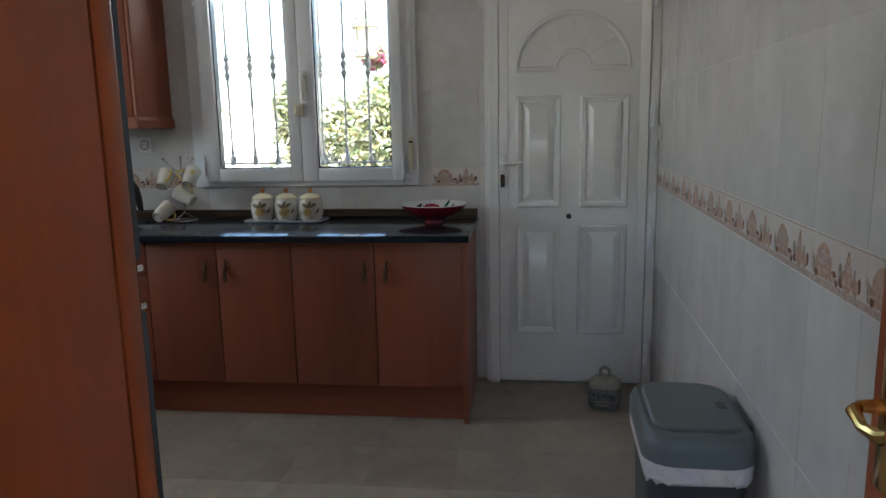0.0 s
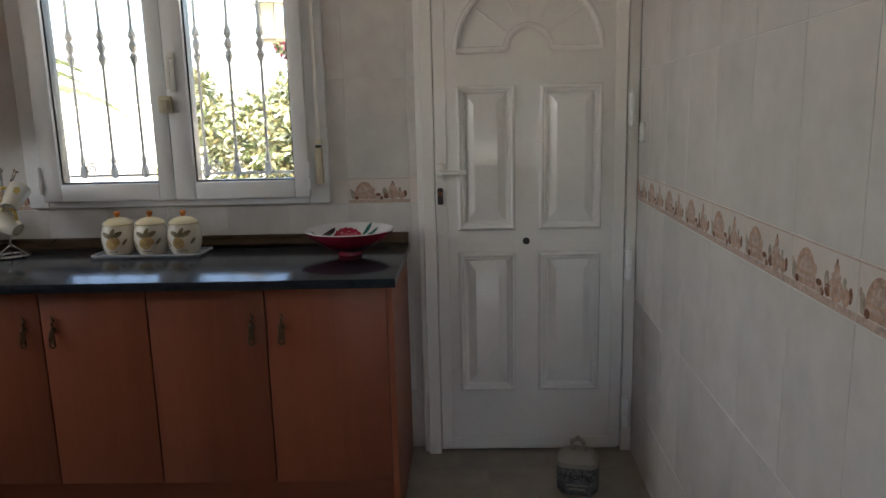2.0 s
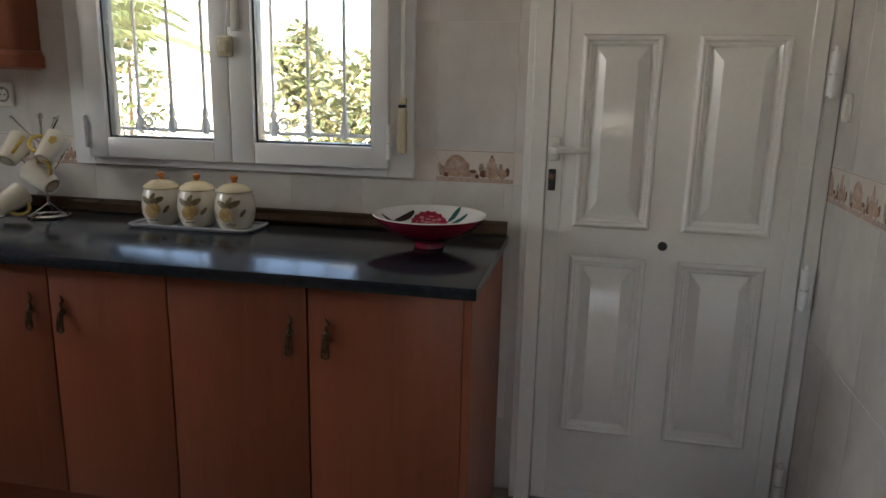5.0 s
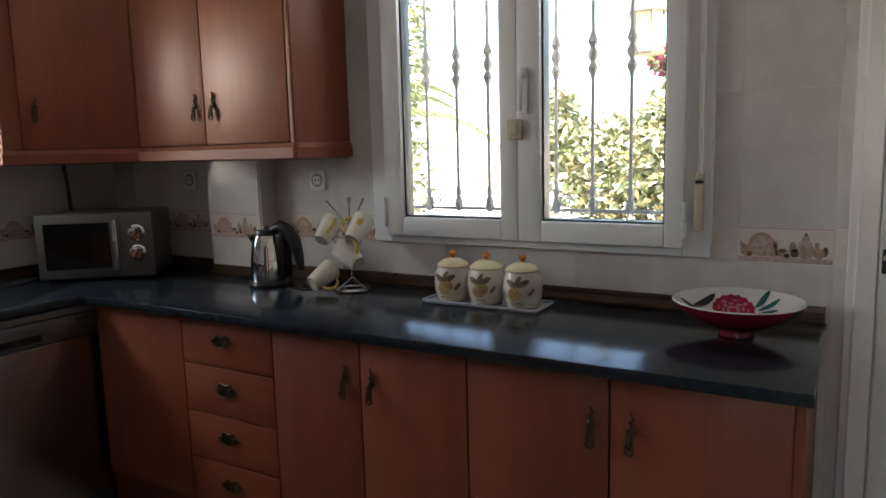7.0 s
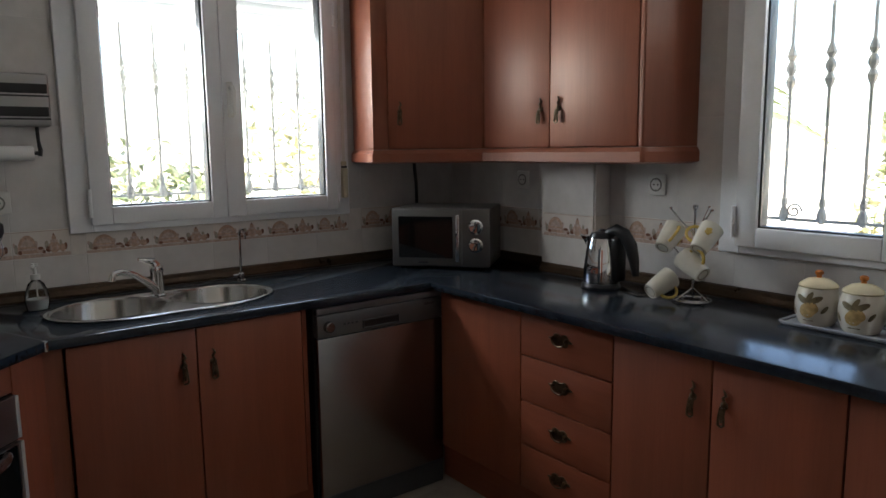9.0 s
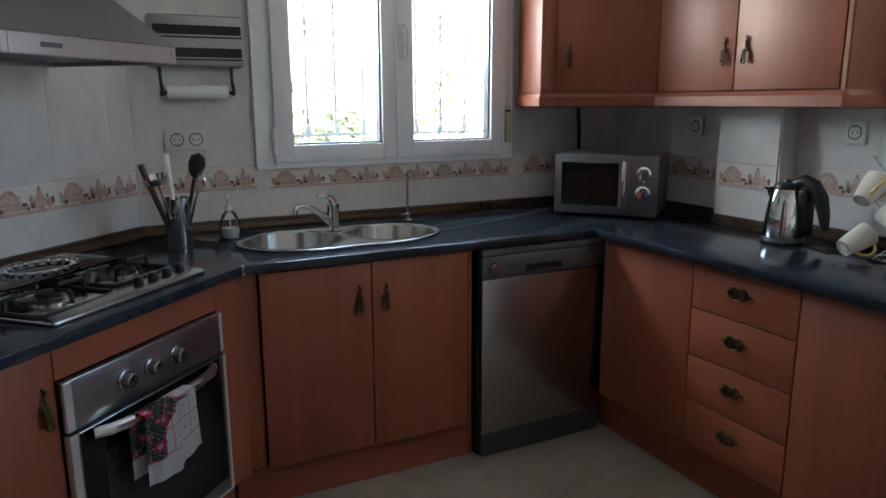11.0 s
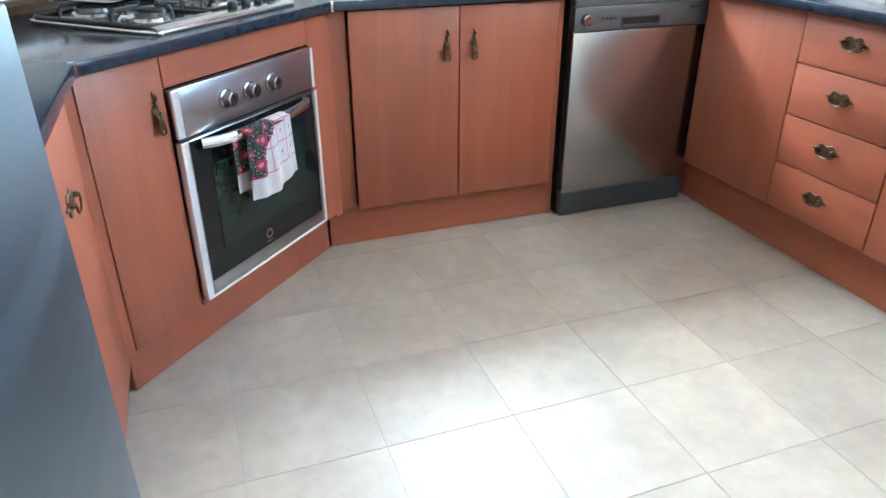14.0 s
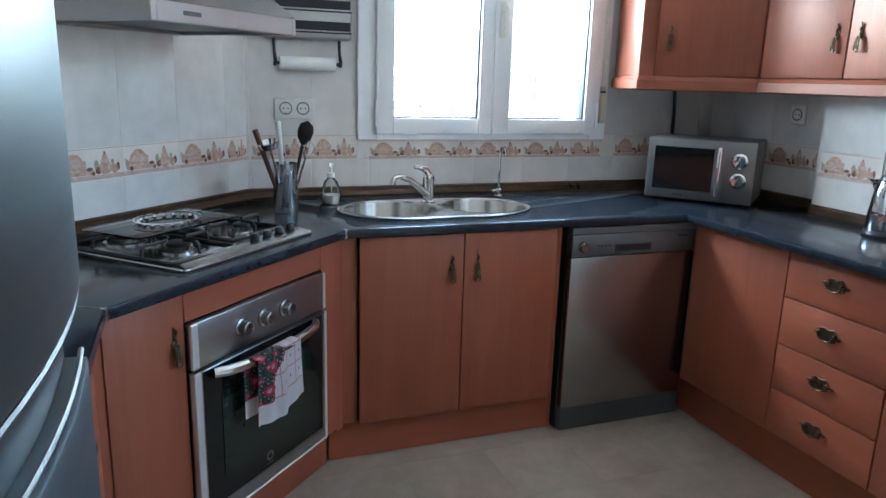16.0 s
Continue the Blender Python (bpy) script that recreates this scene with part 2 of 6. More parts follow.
def round_rect(x0, x1, y0, y1, r, n=6):
    return (arc(x1 - r, y1 - r, r, r, 0, 90, n) + arc(x0 + r, y1 - r, r, r, 90, 180, n)
            + arc(x0 + r, y0 + r, r, r, 180, 270, n) + arc(x1 - r, y0 + r, r, r, 270, 360, n))


# ---- plan: x along the window wall, y towards it, z up ----
WEST, SOUTH, TOP = -4.075, -3.42, 2.60
COUNTER, EDGE_N, EDGE_W, EDGE_S = 0.90, -0.662, -3.383, -2.773
HOB = Matrix.Translation((-3.0385, -2.4285, 0)) @ Matrix.Rotation(radians(135), 4, "Z")
# local frame of the oven corner: x runs towards the sink, y runs into the room when negative
CORNER_W, CORNER_S = -2.345, -3.0
WIN_N = (-2.47, -1.235, 1.07, 2.32)
WIN_W = (-1.885, -0.655, 1.145, 2.32)


def clip_out(rects, hole):
    out = []
    hx0, hx1, hz0, hz1 = hole
    for a0, a1, b0, b1 in rects:
        if a1 <= hx0 or a0 >= hx1 or b1 <= hz0 or b0 >= hz1:
            out.append((a0, a1, b0, b1))
            continue
        if a0 < hx0:
            out.append((a0, hx0, b0, b1))
        if a1 > hx1:
            out.append((hx1, a1, b0, b1))
        m0, m1 = max(a0, hx0), min(a1, hx1)
        if b0 < hz0:
            out.append((m0, m1, b0, hz0))
        if b1 > hz1:
            out.append((m0, m1, hz1, b1))
    return out


def wall(name, frame_m, length, holes, label, thick=0.22, ext=0.2, finish=None):
    """A wall standing along local x, its room face at local y = 0, with openings cut through."""
    bm = bmesh.new()
    for a0, a1, b0, b1 in clip_all([(-0.2, length + ext, -0.1, TOP + 0.1)], holes):
        box(a0, a1, 0.0012, thick, b0, b1, bm=bm)
    ob = part(name, bm, finish or M_GROUT, smooth=False)
    ob.matrix_basis = frame_m
    return tagged(ob, label, "wall", "", "structure")


def clip_all(rects, holes):
    for h in holes:
        rects = clip_out(rects, h)
    return rects


FR0, FR1 = 1.062, 1.166
ROWS_Z = [(0.0, 0.262), (0.262, 0.662), (0.662, FR0), (FR1, 1.556), (1.556, 1.946), (1.946, 2.336), (2.336, TOP)]
N_WALL = pose(WEST, 0, 0)
E_WALL = pose(-0.012, 0, 0, 0, 0, -92.3)
W_WALL = pose(WEST, CORNER_W, 0, 0, 0, 90)
D_LEN = math.hypot(CORNER_S - WEST, SOUTH - CORNER_W)
D_WALL = Matrix.Translation((CORNER_S, SOUTH, 0)) @ Matrix.Rotation(math.atan2(CORNER_W - SOUTH, WEST - CORNER_S), 4, "Z")
S_WALL = pose(0, SOUTH, 0, 0, 0, 180)
DOOR_N = (-0.862 - WEST, -0.005 - WEST, -0.01, 2.13)
WIN_NL = (WIN_N[0] - WEST, WIN_N[1] - WEST, WIN_N[2], WIN_N[3])
WIN_WL = (WIN_W[0] - CORNER_W, WIN_W[1] - CORNER_W, WIN_W[2], WIN_W[3])
DOORWAY = (0.13, 0.905, -0.01, 2.08)

wall_north = wall("wall_north", N_WALL, -WEST, [WIN_NL, DOOR_N], "glazed pale tile wall with window and door")
wall_east = wall("wall_east", E_WALL, -SOUTH, [], "plain glazed pale tile wall with decorated border")
wall_west = wall("wall_west", W_WALL, -CORNER_W, [WIN_WL], "glazed pale tile wall above the sink")
wall_hob = wall("wall_hob", D_WALL, D_LEN, [], "glazed pale tile wall slanting behind the hob")
wall_south = wall("wall_south", S_WALL, -CORNER_S, [DOORWAY], "tiled wall with the doorway from the hall", 0.13, 0.0)
bm = box(-3.29, -2.995, -0.094, 0.006, 0, 2.2)
pillar = tagged(part("pillar", bm, M_GROUT, smooth=False), "square tiled pillar standing proud of the wall", "pillar", "", "structure")

bm = box(WEST - 0.22, 0.22, SOUTH - 0.13, 0.22, -0.12, -0.0012)
floor = tagged(part("floor", bm, M_FGROUT, smooth=False), "beige glazed ceramic floor tiles with thin joints", "floor", "", "structure")
bm = box(WEST - 0.22, 0.22, SOUTH - 0.13, 0.22, TOP, TOP + 0.15)
tagged(part("ceiling", bm, M_PLASTER, smooth=False), "plain white plaster ceiling", "ceiling", "", "structure")


# ---- windows ----
def window(name, m, w, h, label, blind):
    """An aluminium casement window; local x along the wall, y into the wall, z up from the frame's foot."""
    root = thing(name, m, label, "window", "", "structure")
    fw = 0.082
    bm = bmesh.new()
    for r in clip_out([(0, w, 0, h)], (fw, w - fw, 0.036, h - fw)):
        box(r[0], r[1], -0.022, 0.055, r[2], r[3], 0.003, 1, bm)
    part("window_frame", bm, M_ALU, root)
    mid = w / 2
    for k, (a, b) in enumerate(((0.076, mid - 0.001), (mid + 0.001, w - 0.076))):
        bm = bmesh.new()
        so = 0.076 if k == 0 else 0.057
        si = 0.064 if k == 0 else 0.082
        ga, gb = (a + so, b - si) if k == 0 else (a + si, b - so)
        g0, g1 = 0.097, h - 0.11
        for r in clip_out([(a, b, 0.028, h - 0.045)], (ga, gb, g0, g1)):
            box(r[0], r[1], -0.048, 0.03, r[2], r[3], 0.005, 2, bm)
        sash = part("sash", bm, M_ALU, root)
        bm = bmesh.new()
        for r in clip_out([(ga - 0.002, gb + 0.002, g0 - 0.002, g1 + 0.002)], (ga + 0.007, gb - 0.007, g0 + 0.006, g1 - 0.007)):
            box(r[0], r[1], -0.03, 0.02, r[2], r[3], bm=bm)
        part("glazing_bead", bm, M_GREYDK, sash, "thin dark rubber glazing bead")
        pane = part("pane", box(ga + 0.004, gb - 0.004, -0.006, 0.0, g0 + 0.004, g1 - 0.004), M_PANE, sash, "clear window glass")
        pane.visible_shadow = False
        hx = a - 0.004 if k == 0 else b + 0.004
        for hz in (0.06, h - 0.3):
            bm = bmesh.new()
            lathe([(0.008, 0), (0.008, 0.05)], 10, Matrix.Translation((hx, -0.052, hz)), bm)
            lathe([(0.008, 0.053), (0.008, 0.11)], 10, Matrix.Translation((hx, -0.052, hz)), bm)
            part("hinge", bm, M_ALU, sash)
    bm = box(mid + 0.018, mid + 0.046, -0.06, -0.046, 0.45, 0.60, 0.006, 2)
    tube([(mid + 0.032, -0.055, 0.575), (mid + 0.032, -0.085, 0.575), (mid + 0.032, -0.092, 0.56), (mid + 0.03, -0.092, 0.46)], [0.009, 0.009, 0.01, 0.008], 8, bm=bm)
    part("window_handle", bm, M_PVC, root, "white lever handle")
    if blind < 0:
        bm = box(mid - 0.028, mid + 0.024, -0.066, -0.048, 0.37, 0.435, 0.005, 2)
        box(mid - 0.016, mid + 0.01, -0.074, -0.064, 0.385, 0.42, 0.003, 1, bm)
        part("safety_latch", bm, M_BEIGE, root, "yellowed plastic safety latch")
    bm = box(w - 0.047, w - 0.019, -0.05, -0.022, 0.08, 0.222, 0.006, 2)
    lathe([(0.0, 0.004), (0.004, 0.003), (0.004, 0.0)], 10, Matrix.Translation((w - 0.033, -0.05, 0.1)) @ Matrix.Rotation(radians(90), 4, "X"), bm, caps=False)
    winder = part("strap_winder", bm, M_BEIGE, root, "beige shutter strap winder")
    part("slot", box(w - 0.044, w - 0.022, -0.046, -0.024, 0.223, 0.232, 0.001), M_BLACK, winder, "dark strap slot")
    part("guide", box(w - 0.045, w - 0.021, -0.040, -0.023, 0.233, 0.254, 0.003, 2), M_BEIGE, winder)
    part("shutter_strap", box(w - 0.041, w - 0.026, -0.034, -0.031, 0.25, h + 0.15), M_PVC, root, "woven pale shutter strap")
    if blind > 0:
        bm = bmesh.new()
        z = blind
        while z < h:
            lathe([(0.026, 0), (0.026, w - 0.1)], 10, Matrix.Translation((0.05, 0.12, z + 0.022)) @ Matrix.Rotation(radians(90), 4, "Y") @ Matrix.Diagonal((1, 0.35, 1, 1)), bm)
            z += 0.045
        box(0.05, w - 0.05, 0.112, 0.128, blind - 0.045, blind, 0.003, 1, bm)
        part("roller_shutter", bm, M_ALU, root, "half-raised white slatted roller shutter")
    bm = box(0.0, w, 0.055, 0.24, -0.03, 0.028, 0.004)
    part("window_sill", bm, M_PVC, root, "white stone outer sill")
    return root


window_1 = window("window_1", pose(WIN_N[0], 0, WIN_N[2]), WIN_N[1] - WIN_N[0], WIN_N[3] - WIN_N[2], "white aluminium casement window over the worktop", -1)
window_2 = window("window_2", pose(WEST, WIN_W[0], WIN_W[2], 0, 0, 90), WIN_W[1] - WIN_W[0], WIN_W[3] - WIN_W[2], "white aluminium window with half-raised roller shutter", 0.885)


def grille(m, xs, w, h, k0, label):
    """A wrought window grille outside; local x along the wall, z up."""
    root = thing("window_grille", m, label, "grille")
    for x in xs:
        prof = [(0.010, 0.0), (0.017, 0.016), (0.018, 0.026), (0.015, 0.042), (0.009, 0.058), (0.013, 0.072), (0.012, 0.082), (0.007, 0.095), (0.0065, k0 - 0.075), (0.015, k0 - 0.055), (0.018, k0 - 0.042), (0.009, k0 - 0.022), (0.018, k0 - 0.004), (0.018, k0 + 0.008), (0.009, k0 + 0.026), (0.018, k0 + 0.044), (0.014, k0 + 0.06), (0.007, k0 + 0.078), (0.0065, h)]
        part("bar", lathe(prof, 8, Matrix.Translation((x, 0, 0))), M_BARS, root)
    for z in (0.012, h - 0.05):
        part("rail", box(-0.02, w + 0.02, -0.006, 0.006, z - 0.006, z + 0.006, 0.002), M_BARS, root)
    for i in (0, 4):
        c = (xs[i] + xs[i + 1]) / 2 - 0.03
        pts = [(c + 0.028 * (1 - j / 30) * math.cos(j * 0.42), 0, 0.042 + 0.028 * (1 - j / 30) * math.sin(j * 0.42)) for j in range(24)]
        part("scroll", tube(pts, 0.004, 6), M_BARS, root)
    return root


grille(pose(-2.47, 0.15, 1.175), [0.149 + 0.1328 * i for i in range(8)], 1.235, 1.14, 0.54, "pale wrought iron bars outside the window")
grille(pose(-4.235, -1.885, 1.26, 0, 0, 90), [0.141 + 0.1315 * i for i in range(8)], 1.23, 1.08, 0.505, "pale wrought iron bars outside the sink window")


# ---- back door ----
def moulded_ring(x0, x1, z0, z1, w, d, y, bm):
    """A raised moulding round a rectangle on a door face at y, mitred at its corners."""
    own = bmesh.new()
    prof = [(0.0, 0.002), (0.0, -d * 0.45), (w * 0.12, -d * 0.8), (w * 0.3, -d), (w * 0.48, -d * 0.86), (w * 0.55, -d * 0.5), (w * 0.72, -d * 0.55), (w * 0.9, -d * 0.3), (w, 0.002)]
    loops = [[own.verts.new((a, y + q, c)) for a, c in ((x0 + o, z0 + o), (x1 - o, z0 + o), (x1 - o, z1 - o), (x0 + o, z1 - o))] for o, q in prof]
    for A, B in zip(loops, loops[1:]):
        for i in range(4):
            own.faces.new((A[i], A[(i + 1) % 4], B[(i + 1) % 4], B[i]))
    joined(bm, own)


def back_door():
    root = thing("door_1", pose(-0.86, 0, 0), "white lacquered panelled metal door, shut", "door", "", "structure")
    # local x from the frame's latch side, y = 0 at the wall face
    W0, W1, F = 0.052, 0.795, -0.072
    bm = bmesh.new()
    box(0.0, 0.0512, F - 0.004, 0.10, 0, 2.12, 0.004, 1, bm)
    box(-0.02, 0.012, F + 0.02, 0.0, 0, 2.12, 0.004, 1, bm)
    box(W1 + 0.005, 0.845, F + 0.012, 0.10, 0, 2.12, 0.004, 1, bm)
    box(0.0, 0.845, F - 0.004, 0.10, 2.07, 2.125, 0.004, 1, bm)
    box(0.05, W1, -0.03, 0.05, 0, 0.02, 0.002, 1, bm)
    part("door_frame", bm, M_WHITE, root)
    # unseen slab added behind the leaf to block light leaking round the frame
    part("door_core", box(-0.015, 0.87, 0.04, 0.12, -0.1, 2.2), M_WHITE, root)
    bm = box(W0, W1, F, -0.03, 0.028, 2.068, 0.004, 2)
    leaf = part("door_leaf", bm, M_WHITE, root)
    bm = bmesh.new()
    for r in clip_out([(0.055, 0.792, 0.03, 2.066)], (0.10, 0.748, 0.075, 2.0)):
        box(r[0], r[1], F - 0.003, F + 0.002, r[2], r[3], 0.002, 1, bm)
    part("leaf_border", bm, M_WHITE, leaf)
    for x0, x1 in ((0.138, 0.364), (0.456, 0.70)):
        for z0, z1 in ((0.285, 0.865), (0.955, 1.515)):
            bm = bmesh.new()
            moulded_ring(x0, x1, z0, z1, 0.034, 0.02, F, bm)
            ix0, ix1, iz0, iz1 = x0 + 0.056, x1 - 0.056, z0 + 0.066, z1 - 0.06
            own = bmesh.new()
            v = [own.verts.new((a, F + 0.001, c)) for a, c in ((ix0 - 0.02, iz0 - 0.03), (ix1 + 0.02, iz0 - 0.03), (ix1 + 0.02, iz1 + 0.03), (ix0 - 0.02, iz1 + 0.03))]
            u = [own.verts.new((a, F - 0.024, c)) for a, c in ((ix0 + 0.012, iz0 + 0.012), (ix1 - 0.012, iz0 + 0.012), (ix1 - 0.012, iz1 - 0.012), (ix0 + 0.012, iz1 - 0.012))]
            for i in range(4):
                own.faces.new((v[i], v[(i + 1) % 4], u[(i + 1) % 4], u[i]))
            own.faces.new(u)
            joined(bm, own)
            part("raised_panel", bm, M_WHITE, leaf)
    cx, cz = 0.418, 1.645
    bm = tube([(cx + 0.275 * math.cos(radians(a)), F - 0.002, cz + 0.265 * math.sin(radians(a))) for a in range(0, 181, 6)], 0.013, 8)
    tube([(cx - 0.275, F - 0.002, cz), (cx - 0.085, F - 0.002, cz)], 0.013, 8, bm=bm)
    tube([(cx + 0.085, F - 0.002, cz), (cx + 0.275, F - 0.002, cz)], 0.013, 8, bm=bm)
    tube([(cx + 0.085 * math.cos(radians(a)), F - 0.002, cz + 0.085 * math.sin(radians(a))) for a in range(0, 181, 12)], 0.013, 8, bm=bm)
    part("arch_moulding", bm, M_WHITE, leaf)
    for a in (38, 66, 90, 114, 142):
        ca, sa = math.cos(radians(a)), math.sin(radians(a))
        part("fan_rib", tube([(cx + 0.1 * ca, F, cz + 0.1 * sa), (cx + 0.25 * ca, F, cz + 0.24 * sa)], [0.004, 0.008], 6), M_WHITE, leaf)
    bm = box(0.056, 0.090, F - 0.012, F, 1.15, 1.222, 0.006, 2)
    part("handle_plate", bm, M_PVC, leaf)
    bm = tube([(0.070, F - 0.005, 1.185), (0.070, F - 0.045, 1.185), (0.082, F - 0.052, 1.185), (0.175, F - 0.05, 1.187)], [0.012, 0.011, 0.011, 0.009], 10)
    part("door_handle", bm, M_PVC, leaf, "white lever handle")
    bm = box(0.06, 0.082, F - 0.008, F, 1.06, 1.125, 0.003, 1)
    part("lock_plate", bm, M_BLACK, leaf, "dark lock plate with steel cylinder")
    bm = lathe([(0.0, 0), (0.009, 0), (0.009, 0.006), (0, 0.006)], 14, Matrix.Translation((0.071, F - 0.008, 1.103)) @ Matrix.Rotation(radians(90), 4, "X"))
    part("lock_cylinder", bm, M_CHROME, leaf)
    bm = lathe([(0.0, 0.004), (0.01, 0.004), (0.014, 0.002), (0.014, -0.002)], 18, Matrix.Translation((0.408, F - 0.002, 0.908)) @ Matrix.Rotation(radians(90), 4, "X"), caps=False)
    part("peephole", bm, M_BLACK, leaf, "small dark peephole")
    for z in (0.125, 0.75, 1.355, 1.93):
        bm = lathe([(0.014, 0), (0.014, 0.055)], 12, Matrix.Translation((0.81, F - 0.014, z)))
        lathe([(0.014, 0.060), (0.014, 0.117)], 12, Matrix.Translation((0.81, F - 0.014, z)), bm)
        lathe([(0.006, -0.006), (0.006, 0.131)], 8, Matrix.Translation((0.81, F - 0.014, z)), bm)
        part("hinge", bm, M_ALU, root)
    return root


back_door()

# doorway from the hall: lining, architrave, open leaf with a brass lever
root = thing("door_2", pose(-0.13, SOUTH, 0), "red-brown wooden room door standing open", "door", "", "structure")
bm = box(-0.905, -0.856, SOUTH - 0.15, SOUTH + 0.012, 0, 2.05, 0.003)
part("jamb", bm, M_DOORWOOD, root, at_world=True)
bm = box(-0.163 + 0.0, -0.13, SOUTH - 0.15, SOUTH + 0.012, 0, 2.05, 0.003)
part("jamb", bm, M_DOORWOOD, root, at_world=True)
bm = box(-0.905, -0.13, SOUTH - 0.15, SOUTH + 0.012, 2.05, 2.08, 0.003)
part("lintel", bm, M_DOORWOOD, root, at_world=True)
for y0, y1 in ((SOUTH + 0.012, SOUTH + 0.03), (SOUTH - 0.165, SOUTH - 0.15)):
    bm = box(-0.965, -0.856, y0, y1, 0, 2.13, 0.004, 2)
    box(-0.163, -0.152 if y0 > SOUTH else -0.06, y0, y1, 0, 2.13, 0.004, 2, bm)
    box(-0.965, -0.152 if y0 > SOUTH else -0.06, y0, y1, 2.055, 2.135, 0.004, 2, bm)
    part("architrave", bm, M_DOORWOOD, root, at_world=True)
LEAF = -2.655
SWING = Matrix.Translation((-0.165, LEAF, 0)) @ Matrix.Rotation(radians(-2.3), 4, "Z") @ Matrix.Translation((0.155, -LEAF, 0))
bm = box(-0.155, -0.118, SOUTH + 0.04, LEAF, 0.01, 2.04, 0.003)
bm.transform(SWING)
leaf = part("leaf", bm, M_DOORWOOD, root, at_world=True)
bm = box(-0.162, -0.155, LEAF - 0.075, LEAF - 0.038, 0.86, 1.07, 0.003, 2)
bm.transform(SWING)
part("handle_plate", bm, M_BRASS, leaf, "polished brass plate", at_world=True)
bm = tube([(-0.158, LEAF - 0.056, 0.985), (-0.195, LEAF - 0.056, 0.985), (-0.207, LEAF - 0.066, 0.982), (-0.208, LEAF - 0.10, 0.972), (-0.206, LEAF - 0.15, 0.98), (-0.205, LEAF - 0.168, 0.99)], [0.012, 0.009, 0.01, 0.008, 0.01, 0.007], 10)
bm.transform(SWING)
part("lever", bm, M_BRASS, leaf, "polished brass lever", at_world=True)

# ---- hall behind the doorway: unseen, added to shape the light from there ----
HX0, HX1, HY = -2.4, 0.9, -5.6
hall = [("wall_hall_west", (HX0 - 0.15, HX0, HY, SOUTH - 0.13, 0, TOP)), ("wall_hall_east", (HX1, HX1 + 0.15, HY, SOUTH - 0.13, 0, TOP)),
        ("floor_hall", (HX0, HX1, HY, SOUTH - 0.13, -0.12, -0.002)), ("ceiling_hall", (HX0 - 0.15, HX1 + 0.15, HY - 0.15, SOUTH - 0.13, TOP, TOP + 0.15)),
        ("wall_hall_north", (0.22, HX1, SOUTH - 0.13, SOUTH, 0, TOP))]
for nm, b in hall:
    tagged(part(nm, box(*b), M_FLOOR if "floor" in nm else M_PLASTER, smooth=False), "plain pale surface of the unseen, added hall", "wall", "", "structure")
# opening added in the far wall so daylight reaches the kitchen doorway
bm = bmesh.new()
for r in clip_out([(HX0 - 0.15, HX1 + 0.15, 0, TOP)], (-1.35, -0.25, 1.1, 2.15)):
    box(r[0], r[1], HY - 0.15, HY, r[2], r[3], bm=bm)
tagged(part("wall_hall_south", bm, M_PLASTER, smooth=False), "unseen hall wall, added with an opening to let daylight in", "wall", "", "structure")


# ---- worktop and base units ----
def worktop():
    poly = [(-0.92, -0.004), (WEST + 0.004, -0.004), (WEST + 0.004, CORNER_W + 0.002), (CORNER_S + 0.004, SOUTH + 0.006), (-1.86, SOUTH + 0.006), (-1.86, EDGE_S),
            (-2.694, EDGE_S), (EDGE_W, -2.084), (EDGE_W, EDGE_N), (-0.92, EDGE_N)]
    bm = prism(poly, COUNTER - 0.032, COUNTER, 0.006, 2)
    return bm


SINK_L, SINK_R = (-3.715, -1.83, 0.195), (-3.71, -1.435, 0.185)
top = part("worktop", worktop(), M_GRANITE)
tagged(top, "polished blue-black granite worktop round three sides", "worktop")
cut = bmesh.new()
for cx, cy, r in (SINK_L, SINK_R):
    lathe([(r, COUNTER - 0.2), (r, COUNTER + 0.1)], 32, Matrix.Translation((cx, cy, 0)), cut)
cutter = part("cutter", cut, M_GRANITE)
md = top.modifiers.new("bowls", "BOOLEAN")
md.object, md.operation, md.solver = cutter, "DIFFERENCE", "EXACT"
dg = bpy.context.evaluated_depsgraph_get()
baked = bpy.data.meshes.new_from_object(top.evaluated_get(dg))
top.modifiers.clear()
top.data = baked
bpy.data.objects.remove(cutter)

# metal joint strips where the slabs of the worktop meet, each with a bright cap on the edge
for (x0, y0), (x1, y1) in (((EDGE_W, -2.084), (WEST + 0.03, CORNER_W - 0.012)), ((-2.694, EDGE_S), (CORNER_S, SOUTH + 0.04))):
    d = Vector((x1 - x0, y1 - y0, 0))
    m = Matrix.Translation((x0, y0, COUNTER)) @ Matrix.Rotation(math.atan2(d.y, d.x), 4, "Z")
    bm = box(0.006, d.length, -0.0016, 0.0016, -0.001, 0.0006)
    bm.transform(m)
    part("joint_strip", bm, M_STEEL, top, "thin steel joint strip", smooth=False)
    bm = box(-0.003, 0.012, -0.006, 0.006, -0.033, 0.0012, 0.003, 2)
    bm.transform(m)
    part("joint_cap", bm, M_CHROME, top, "bright corner cap")

